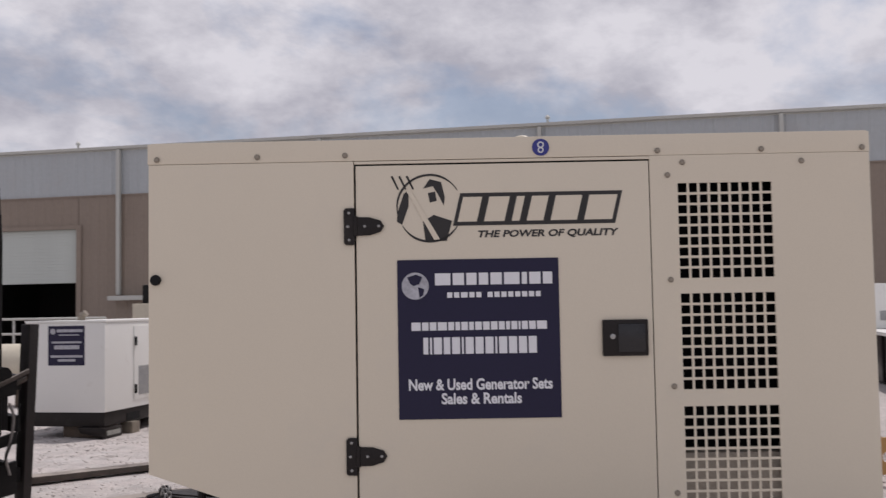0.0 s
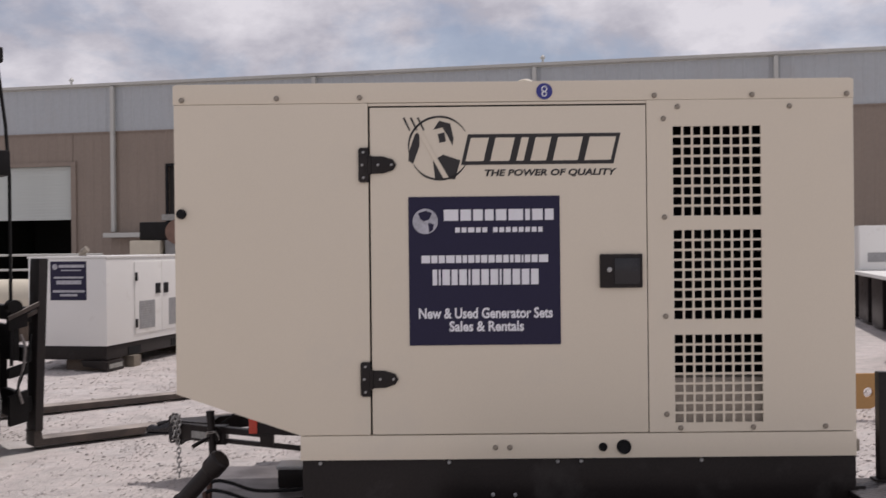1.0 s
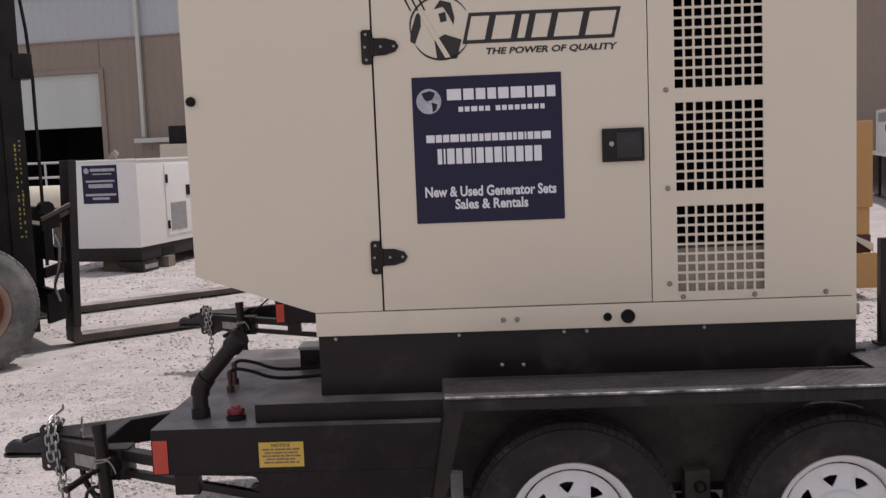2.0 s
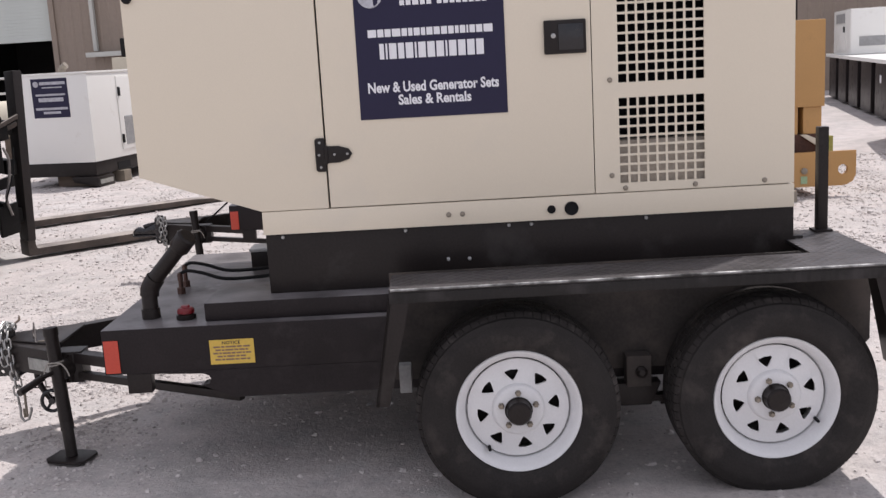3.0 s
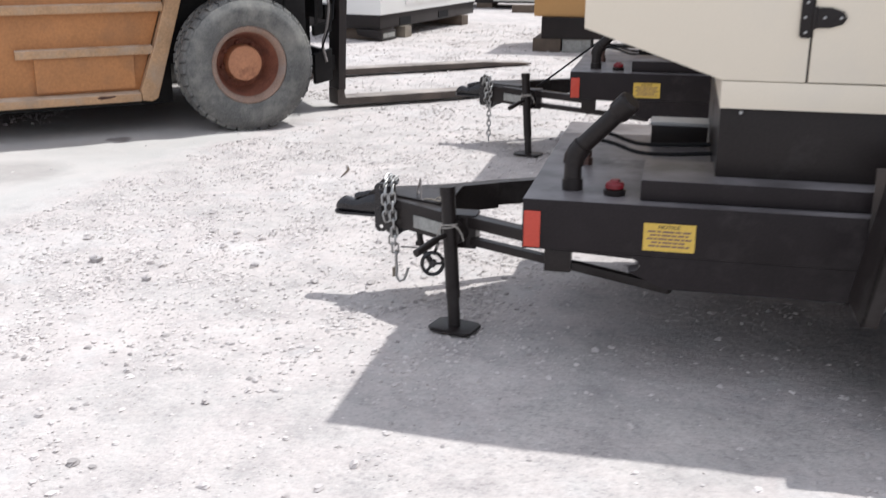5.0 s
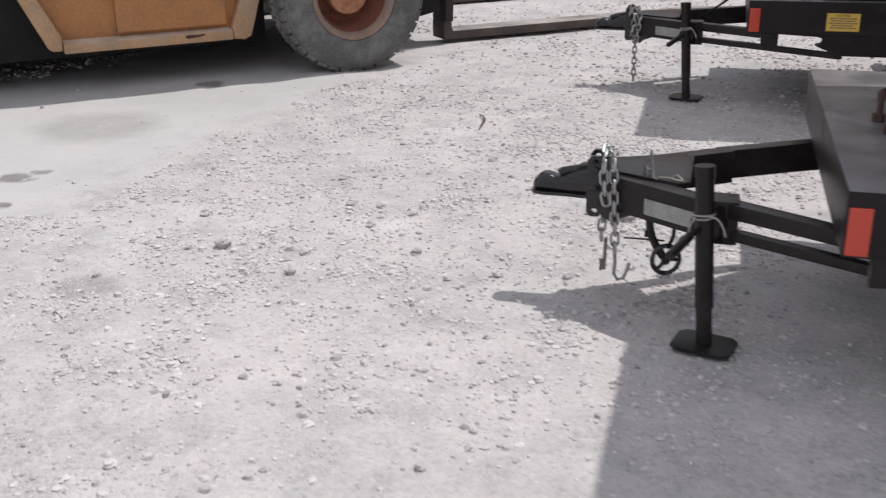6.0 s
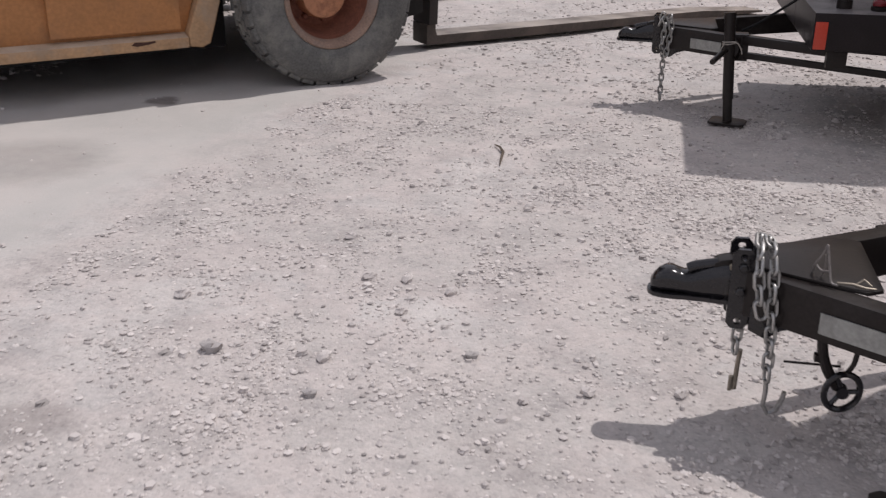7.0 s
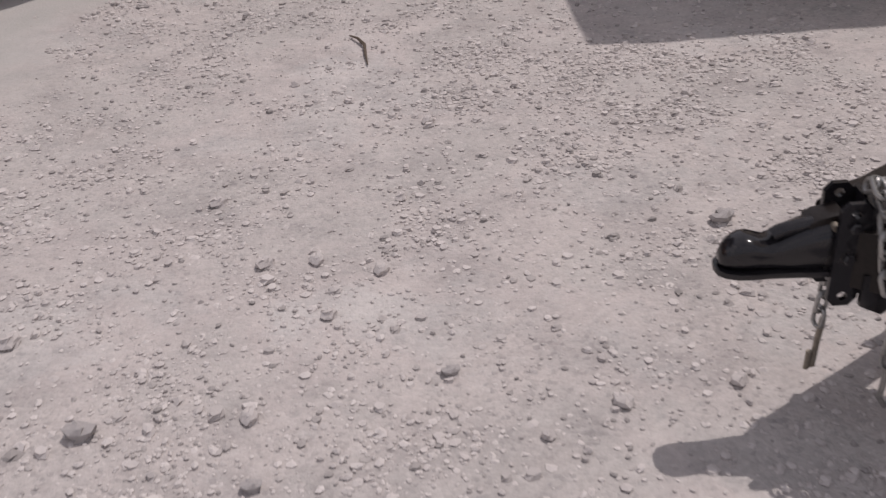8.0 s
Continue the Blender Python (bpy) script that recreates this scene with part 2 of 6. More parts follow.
def gravel_material():
    """Pale limestone gravel: crushed stone at several sizes over dust, with a smooth wheel lane."""
    m = bpy.data.materials.new("limestone_gravel")
    m.use_nodes = True
    n, l = m.node_tree.nodes, m.node_tree.links
    b = n["Principled BSDF"]
    co = n.new("ShaderNodeTexCoord")

    def noise_node(scale, detail=6, rough=0.6):
        t = n.new("ShaderNodeTexNoise")
        t.inputs["Scale"].default_value, t.inputs["Detail"].default_value, t.inputs["Roughness"].default_value = scale, detail, rough
        l.new(co.outputs["Object"], t.inputs["Vector"])
        return t.outputs[0]

    def ramp_node(value, stops):
        r = n.new("ShaderNodeValToRGB")
        while len(r.color_ramp.elements) < len(stops):
            r.color_ramp.elements.new(0.5)
        for e, (p, c) in zip(r.color_ramp.elements, stops):
            e.position, e.color = p, (*c, 1)
        l.new(value, r.inputs[0])
        return r.outputs[0]

    def math_node(op, a, c):
        k = n.new("ShaderNodeMath")
        k.operation = op
        for i, v in enumerate((a, c)):
            if isinstance(v, (int, float)):
                k.inputs[i].default_value = v
            else:
                l.new(v, k.inputs[i])
        return k.outputs[0]

    def mix_node(fac, a, c, kind="MIX"):
        k = n.new("ShaderNodeMixRGB")
        k.blend_type = kind
        for i, v in enumerate((fac, a, c)):
            if isinstance(v, (int, float)):
                k.inputs[i].default_value = v
            else:
                l.new(v, k.inputs[i])
        return k.outputs[0]

    def stones(scale):
        v = n.new("ShaderNodeTexVoronoi")
        v.inputs["Scale"].default_value = scale
        l.new(co.outputs["Object"], v.inputs["Vector"])
        return v.outputs["Distance"], v.outputs["Color"]

    stain_tone = ramp_node(noise_node(12, 4), [(0.3, (0.1, 0.085, 0.08)), (0.7, (0.2, 0.18, 0.17))])
    ground_tone = ramp_node(noise_node(1.5, 8, 0.65), [(0.28, (0.43, 0.384, 0.367)), (0.42, (0.475, 0.445, 0.428)), (0.52, (0.535, 0.482, 0.463)), (0.6, (0.52, 0.492, 0.478)), (0.74, (0.595, 0.55, 0.528))])
    d1, c1 = stones(38)
    d2, c2 = stones(95)
    hue = n.new("ShaderNodeSeparateXYZ")
    l.new(c1, hue.inputs[0])
    stone_tone = ramp_node(hue.outputs[0], [(0.0, (0.25, 0.24, 0.24)), (0.25, (0.4, 0.37, 0.355)), (0.8, (0.51, 0.475, 0.455)), (1.0, (0.6, 0.57, 0.55))])
    hue2 = n.new("ShaderNodeSeparateXYZ")
    l.new(c2, hue2.inputs[0])
    grit_tone = ramp_node(hue2.outputs[0], [(0.0, (0.22, 0.21, 0.21)), (0.2, (0.4, 0.37, 0.355)), (1.0, (0.5, 0.465, 0.445))])
    patch = ramp_node(noise_node(1.3, 6), [(0.38, (0, 0, 0)), (0.62, (1, 1, 1))])
    patch_fine = ramp_node(noise_node(9.0, 4), [(0.4, (0, 0, 0)), (0.6, (1, 1, 1))])
    # the wheel lane: smooth packed dust to the far left of a straight, ragged edge
    pos = n.new("ShaderNodeSeparateXYZ")
    l.new(co.outputs["Object"], pos.inputs[0])
    edge = math_node("ADD", math_node("MULTIPLY", pos.outputs[0], -0.985), math_node("MULTIPLY", pos.outputs[1], 0.17))
    edge = math_node("ADD", edge, math_node("MULTIPLY", noise_node(1.6, 5), 0.7))
    near_lane = ramp_node(math_node("MULTIPLY", edge, 0.1), [(LANE * 0.1 + 0.035, (0, 0, 0)), (LANE * 0.1 + 0.06, (1, 1, 1))])
    far_lane = ramp_node(math_node("MULTIPLY", edge, 0.1), [(LANE * 0.1 + 0.2, (1, 1, 1)), (LANE * 0.1 + 0.26, (0, 0, 0))])
    lane = mix_node(1.0, near_lane, far_lane, "MULTIPLY")
    lane = mix_node(1.0, lane, ramp_node(math_node("MULTIPLY", pos.outputs[1], 0.1), [(0.8, (1, 1, 1)), (0.9, (0, 0, 0))]), "MULTIPLY")
    lane_inv = math_node("SUBTRACT", 1.0, lane)
    amount = math_node("MULTIPLY", lane_inv, math_node("ADD", 0.18, math_node("MULTIPLY", patch, 0.42)))
    colour = mix_node(amount, ground_tone, mix_node(math_node("MULTIPLY", patch_fine, 0.45), grit_tone, stone_tone))
    mottle = ramp_node(noise_node(4.5, 9, 0.72), [(0.34, (0.74, 0.74, 0.75)), (0.5, (1.0, 1.0, 1.0)), (0.66, (1.13, 1.13, 1.12))])
    grain = ramp_node(noise_node(55, 6, 0.7), [(0.32, (0.82, 0.82, 0.82)), (0.5, (1.0, 1.0, 1.0)), (0.68, (1.12, 1.12, 1.12))])
    colour = mix_node(0.75, colour, mottle, "MULTIPLY")
    colour = mix_node(0.55, colour, grain, "MULTIPLY")
    lane_tone = ramp_node(noise_node(0.9, 5), [(0.35, (0.43, 0.418, 0.398)), (0.5, (0.475, 0.457, 0.435)), (0.65, (0.515, 0.478, 0.452))])
    colour = mix_node(math_node("MULTIPLY", lane, 0.85), colour, lane_tone)
    # oil drips and a damp patch in the lane
    for sx, sy, sr, dark in STAINS:
        dx = math_node("ADD", math_node("SUBTRACT", pos.outputs[0], sx), math_node("MULTIPLY", math_node("SUBTRACT", noise_node(7.0, 4), 0.5), 0.25))
        dy = math_node("SUBTRACT", pos.outputs[1], sy)
        dist = math_node("SQRT", math_node("ADD", math_node("MULTIPLY", dx, dx), math_node("MULTIPLY", dy, dy)), 0.0)
        spot = ramp_node(math_node("DIVIDE", dist, sr), [(0.55, (1, 1, 1)), (1.0, (0, 0, 0))])
        colour = mix_node(math_node("MULTIPLY", spot, dark), colour, stain_tone)
    l.new(colour, b.inputs["Base Color"])
    b.inputs["Roughness"].default_value = 0.95
    b.inputs["Specular IOR Level"].default_value = 0.15
    h = math_node("ADD", math_node("MULTIPLY", math_node("MULTIPLY", math_node("SUBTRACT", 0.6, d1), patch_fine), 0.7), math_node("MULTIPLY", math_node("SUBTRACT", 0.6, d2), 0.5))
    h = math_node("ADD", math_node("MULTIPLY", h, math_node("ADD", 0.12, math_node("MULTIPLY", lane_inv, 0.9))), math_node("MULTIPLY", noise_node(120, 5, 0.7), 0.9))
    lumps = math_node("MULTIPLY", noise_node(30, 5, 0.62), math_node("ADD", 0.5, math_node("MULTIPLY", lane_inv, 1.7)))
    h = math_node("ADD", h, lumps)
    bp = n.new("ShaderNodeBump")
    bp.inputs["Strength"].default_value, bp.inputs["Distance"].default_value = 0.36, 0.012
    l.new(h, bp.inputs["Height"])
    l.new(bp.outputs[0], b.inputs["Normal"])
    return m


LANE = 4.87
STAINS = ((-4.62, 4.6, 0.085, 0.75), (-4.55, 4.7, 0.05, 0.6), (-4.43, 4.24, 0.05, 0.75), (-4.66, 6.56, 0.1, 0.75), (-4.75, 5.47, 0.4, 0.3), (-3.6, 3.58, 0.13, 0.4))
GRAVEL = gravel_material()


def stone_material():
    """Loose stones, each with a tone of its own."""
    m = material("loose_stone", (0.52, 0.48, 0.45), 0.92, var=0.15, scale=30, fine=220, bump=0.3)
    n, l = m.node_tree.nodes, m.node_tree.links
    geo = n.new("ShaderNodeNewGeometry")
    r = n.new("ShaderNodeValToRGB")
    r.color_ramp.elements.new(0.5)
    for e, (p, c) in zip(r.color_ramp.elements, ((0.0, (0.29, 0.267, 0.257, 1)), (0.15, (0.46, 0.423, 0.408, 1)), (1.0, (0.62, 0.574, 0.552, 1)))):
        e.position, e.color = p, c
    l.new(geo.outputs["Random Per Island"], r.inputs[0])
    l.new(r.outputs[0], n["Principled BSDF"].inputs["Base Color"])
    return m


STONE = stone_material()

# ---- mesh helpers ----
ORIGIN = {}


def thing(name, label, category, m=None, origin=(0, 0, 0), group="", kind=""):
    """A top-level Empty at m. Its parts are built in its own space, or in the world's with origin taken off."""
    e = new(name)
    e.empty_display_size = 0.2
    e.matrix_basis = m if m is not None else Matrix.Translation(origin)
    ORIGIN[e.name] = Vector(origin) if m is None else Vector((0, 0, 0))
    return tagged(e, label, category, group, kind)


def part(name, bm, mat, parent, label="", bevel=0.0, sharp=35, kind="", segments=2):
    """Links a bmesh as one mesh under a thing or a part."""
    if bevel:
        bm.normal_update()
        edges = [e for e in bm.edges if len(e.link_faces) == 2 and e.calc_face_angle(0) > 0.6]
        bmesh.ops.bevel(bm, geom=edges, offset=bevel, segments=segments, profile=0.7, affect="EDGES", clamp_overlap=True)
    off = ORIGIN.get(parent.name, Vector((0, 0, 0))) if parent else Vector((0, 0, 0))
    if off.length:
        bmesh.ops.translate(bm, verts=bm.verts[:], vec=-off)
    bmesh.ops.recalc_face_normals(bm, faces=bm.faces[:])
    me = bpy.data.meshes.new(name)
    bm.to_mesh(me)
    bm.free()
    me.materials.append(mat)
    if sharp:
        me.shade_smooth()
        me.set_sharp_from_angle(angle=radians(sharp))
    ob = new(name, me)
    if parent:
        ob.parent = parent
        ORIGIN[ob.name] = off
    return tagged(ob, label, "", "", kind)


def again(ob, dx, dy, dz, parent=None):
    """A repeat of a part on the same mesh, moved by dx, dy, dz."""
    o = bpy.data.objects.new(ob.name, ob.data)
    scene.collection.objects.link(o)
    o.parent = parent or ob.parent
    o.location = ob.location + Vector((dx, dy, dz))
    ORIGIN[o.name] = ORIGIN.get(ob.name, Vector((0, 0, 0)))
    if ob.get("label"):
        o["label"] = ob["label"]
    return o


def B():
    return bmesh.new()


def box(bm, x0, x1, y0, y1, z0, z1, m=None):
    vs = [bm.verts.new((x, y, z)) for z in (z0, z1) for y in (y0, y1) for x in (x0, x1)]
    for f in ((0, 2, 3, 1), (4, 5, 7, 6), (0, 1, 5, 4), (2, 6, 7, 3), (0, 4, 6, 2), (1, 3, 7, 5)):
        bm.faces.new([vs[i] for i in f])
    if m is not None:
        bmesh.ops.transform(bm, matrix=m, verts=vs)
    return bm


def prism(bm, pts, h0, h1, axis="y", m=None):
    """A polygon carried along an axis. pts: (x, z) for y, (x, y) for z, (y, z) for x."""
    put = {"y": lambda a, b, h: (a, h, b), "z": lambda a, b, h: (a, b, h), "x": lambda a, b, h: (h, a, b)}[axis]
    lo, hi = [[bm.verts.new(put(a, b, h)) for a, b in pts] for h in (h0, h1)]
    k = len(pts)
    bm.faces.new(lo)
    bm.faces.new(hi[::-1])
    for i in range(k):
        bm.faces.new((lo[i], hi[i], hi[(i + 1) % k], lo[(i + 1) % k]))
    if m is not None:
        bmesh.ops.transform(bm, matrix=m, verts=lo + hi)
    return bm


def tube(bm, pts, r, n=12, closed=False, caps=True, radii=None):
    """A round bar along points."""
    pts = [Vector(p) for p in pts]
    k, rings, ref = len(pts), [], None
    for i, p in enumerate(pts):
        a = pts[(i - 1) % k] if closed or i else p
        c = pts[(i + 1) % k] if closed or i < k - 1 else p
        d = (c - a).normalized()
        if ref is None:
            ref = d.orthogonal().normalized()
        ref = (ref - d * ref.dot(d)).normalized()
        side = d.cross(ref)
        rr = radii[i] if radii else r
        rings.append([bm.verts.new(p + (ref * math.cos(2 * math.pi * j / n) + side * math.sin(2 * math.pi * j / n)) * rr) for j in range(n)])
    for i in range(k if closed else k - 1):
        u, v = rings[i], rings[(i + 1) % k]
        for j in range(n):
            bm.faces.new((u[j], u[(j + 1) % n], v[(j + 1) % n], v[j]))
    if caps and not closed:
        bm.faces.new(rings[0][::-1])
        bm.faces.new(rings[-1])
    return bm


def bend(pts, n=6):
    """A smooth run through points."""
    p = [Vector(q) for q in pts]
    p = [p[0] * 2 - p[1]] + p + [p[-1] * 2 - p[-2]]
    out = []
    for a, b, c, d in zip(p, p[1:], p[2:], p[3:]):
        for i in range(n):
            t = i / n
            out.append(0.5 * (2 * b + (c - a) * t + (2 * a - 5 * b + 4 * c - d) * t * t + (3 * b - a - 3 * c + d) * t ** 3))
    return out + [p[-2]]


def lathe(bm, profile, n=48, m=None, closed=False, wave=None):
    """Turns (radius, height) points round z. wave(i, j, r): a radius that changes round the turn."""
    rings = []
    for i, (r, h) in enumerate(profile):
        ring = []
        for j in range(n):
            rr = wave(i, j, r) if wave else r
            a = 2 * math.pi * j / n
            ring.append(bm.verts.new((rr * math.cos(a), rr * math.sin(a), h)))
        rings.append(ring)
    k = len(rings)
    for i in range(k if closed else k - 1):
        u, v = rings[i], rings[(i + 1) % k]
        for j in range(n):
            bm.faces.new((u[j], u[(j + 1) % n], v[(j + 1) % n], v[j]))
    if not closed:
        if profile[0][0] > 1e-4:
            bm.faces.new(rings[0][::-1])
        if profile[-1][0] > 1e-4:
            bm.faces.new(rings[-1])
    bmesh.ops.remove_doubles(bm, verts=[v for r in (rings[0], rings[-1]) for v in r], dist=1e-6)
    if m is not None:
        bmesh.ops.transform(bm, matrix=m, verts=bm.verts[:])
    return bm


def face_y(x, y, z):
    """Turns a shape built round z so that it faces -y at (x, y, z)."""
    return pose(x, y, z, 90, 0, 0)


def lettering(name, body, mat, parent, x0, x1, z0, z1, y, shear=0.0, fat=0.0, label="", turn=None):
    """Readable words as a thin mesh that fills x0..x1 and z0..z1 on the plane y, facing -y."""
    cu = bpy.data.curves.new(name, "FONT")
    cu.body, cu.size, cu.shear, cu.offset, cu.resolution_u = body, 1.0, shear, fat, 3
    ob = bpy.data.objects.new(name, cu)
    scene.collection.objects.link(ob)
    dg = bpy.context.evaluated_depsgraph_get()
    me = bpy.data.meshes.new_from_object(ob.evaluated_get(dg))
    bpy.data.objects.remove(ob)
    bpy.data.curves.remove(cu)
    bm = bmesh.new()
    bm.from_mesh(me)
    bpy.data.meshes.remove(me)
    xs, ys = [v.co.x for v in bm.verts], [v.co.y for v in bm.verts]
    ax, ay = min(xs), min(ys)
    sx, sz = (x1 - x0) / (max(xs) - ax), (z1 - z0) / (max(ys) - ay)
    for v in bm.verts:
        v.co = Vector((x0 + (v.co.x - ax) * sx, y, z0 + (v.co.y - ay) * sz))
    if turn is not None:
        bmesh.ops.transform(bm, matrix=turn, verts=bm.verts[:])
    return part(name, bm, mat, parent, label, sharp=0)


class SINGLES:
    """Takes the place of a bmesh in bars(): each bar becomes a part of its own."""

    def __init__(self, mat, parent):
        self.mat, self.parent = mat, parent


def bars(bm, widths, x0, x1, z0, z1, y, gap=0.22, slant=0.0):
    """A row of plain bars that stands for a line of writing. 0 in widths: a space."""
    total = sum(w if w else 0.5 for w in widths) + gap * (len(widths) - 1)
    u = (x1 - x0) / total
    x = x0
    for w in widths:
        if w:
            s = slant * (z1 - z0)
            one = B() if isinstance(bm, SINGLES) else bm
            one.faces.new([one.verts.new(p) for p in ((x, y, z0), (x + w * u, y, z0), (x + w * u + s, y, z1), (x + s, y, z1))])
            if one is not bm:
                part("sign_bar", one, bm.mat, bm.parent, sharp=0)
        x += ((w if w else 0.5) + gap) * u
    return bm


# ---- ground ----
def spread(lo, hi, step, far):
    """Even steps from lo to hi, then widening out to far."""
    mid = list(np.arange(lo, hi + 1e-6, step))
    out, d = [], step
    while (out[-1] if out else hi) < far:
        d *= 1.28
        out.append((out[-1] if out else hi) + d)
    back, d = [], step
    while (back[-1] if back else lo) > -far:
        d *= 1.28
        back.append((back[-1] if back else lo) - d)
    return back[::-1] + mid + out


def ground_height(x, y):
    return 0.011 * noise.noise((x * 0.9, y * 0.9, 2.0)) + 0.007 * noise.noise((x * 3.1, y * 3.1, 5.0)) + 0.003 * noise.noise((x * 11, y * 11, 8.0))


def build_ground():
    xs, ys = spread(-6.4, 2.6, 0.045, 900), spread(1.6, 9.2, 0.045, 900)
    verts = [(x, y, ground_height(x, y) if abs(x) < 40 and abs(y) < 60 else 0) for y in ys for x in xs]
    k = len(xs)
    faces = [(j * k + i, j * k + i + 1, (j + 1) * k + i + 1, (j + 1) * k + i) for j in range(len(ys) - 1) for i in range(k - 1)]
    me = bpy.data.meshes.new("ground")
    me.from_pydata(verts, [], faces)
    me.materials.append(GRAVEL)
    me.shade_smooth()
    tagged(new("ground", me), "pale crushed limestone gravel yard with dusty wheel lane", "ground", kind="structure")


def in_lane(x, y):
    e = -0.985 * x + 0.17 * y + 0.35 * (1 + noise.noise((x * 1.6, y * 1.6, 0)))
    return LANE + 0.35 < e < LANE + 2.2 and y < 8.5


def lump(rng, n_long=6, n_lat=4):
    """Unit stone: a squashed, dented ball with few faces."""
    vs = [Vector((0, 0, 0.8)), Vector((0, 0, -0.8))]
    for i in range(1, n_lat):
        a = math.pi * i / n_lat
        for j in range(n_long):
            b = 2 * math.pi * (j + 0.5 * (i % 2)) / n_long
            vs.append(Vector((math.sin(a) * math.cos(b), math.sin(a) * math.sin(b), 0.8 * math.cos(a))))
    vs = [v * rng.uniform(0.68, 1.2) for v in vs]
    fs = []
    for j in range(n_long):
        fs.append((0, 2 + j, 2 + (j + 1) % n_long))
    for i in range(n_lat - 2):
        o, p = 2 + i * n_long, 2 + (i + 1) * n_long
        for j in range(n_long):
            fs += [(o + j, p + j, o + (j + 1) % n_long), (o + (j + 1) % n_long, p + j, p + (j + 1) % n_long)]
    o = 2 + (n_lat - 2) * n_long
    for j in range(n_long):
        fs.append((1, o + (j + 1) % n_long, o + j))
    return np.array([tuple(v) for v in vs]), fs


def build_stones(name, label, count, x0, x1, y0, y1, small, large, seed, shape):
    rng = random.Random(seed)
    kinds = [lump(rng, *shape) for _ in range(14)]
    verts, faces, base = [], [], 0
    made = 0
    while made < count:
        x, y = rng.uniform(x0, x1), rng.uniform(y0, y1)
        thick = 0.3 + 0.5 * noise.noise((x * 1.1, y * 1.1, 7.7)) + 1.2 * noise.noise((x * 3.6, y * 3.6, 3.3))
        packed = x > -1.5 and y < 5.0
        if rng.random() > max(0.14, thick) or (in_lane(x, y) and rng.random() > 0.025) or (packed and rng.random() > 0.35):
            continue
        r = small * (large / small) ** (rng.random() ** 2.7)
        v, f = kinds[rng.randrange(14)]
        a, c, s = rng.uniform(0, 6.283), rng.uniform(0.6, 1.0), rng.uniform(0.5, 0.92)
        q = v * np.array((r, r * c, r * s))
        ca, sa = math.cos(a), math.sin(a)
        z = ground_height(x, y) + r * s * 0.8 * rng.uniform(-0.55, 0.42)
        verts += [(x + ca * p[0] - sa * p[1], y + sa * p[0] + ca * p[1], z + p[2]) for p in q]
        faces += [tuple(i + base for i in t) for t in f]
        base += len(v)
        made += 1
    me = bpy.data.meshes.new(name)
    me.from_pydata(verts, [], faces)
    me.materials.append(STONE)
    tagged(new(name, me), label, "gravel", kind="stuff")


build_ground()

# ---- warehouse ----
def ribbed(bm, x0, x1, z0, z1, pitch=0.31, depth=0.014):
    """Sheeting in one wall plane (y = 0, facing -y) with upright ribs."""
    pts = []
    x = x0
    while x < x1 - 1e-6:
        e = min(x + pitch, x1)
        pts += [(x, 0.0), (min(x + 0.035, e), -depth), (min(x + 0.075, e), -depth), (min(x + 0.11, e), 0.0)]
        x = e
    pts.append((x1, 0.0))
    lo, hi = [bm.verts.new((a, b, z0)) for a, b in pts], [bm.verts.new((a, b, z1)) for a, b in pts]
    for i in range(len(pts) - 1):
        if (pts[i + 1][0] - pts[i][0]) > 1e-5:
            bm.faces.new((lo[i], lo[i + 1], hi[i + 1], hi[i]))
    box(bm, x0, x1, 0.03, 0.16, z0, z1)
    return bm


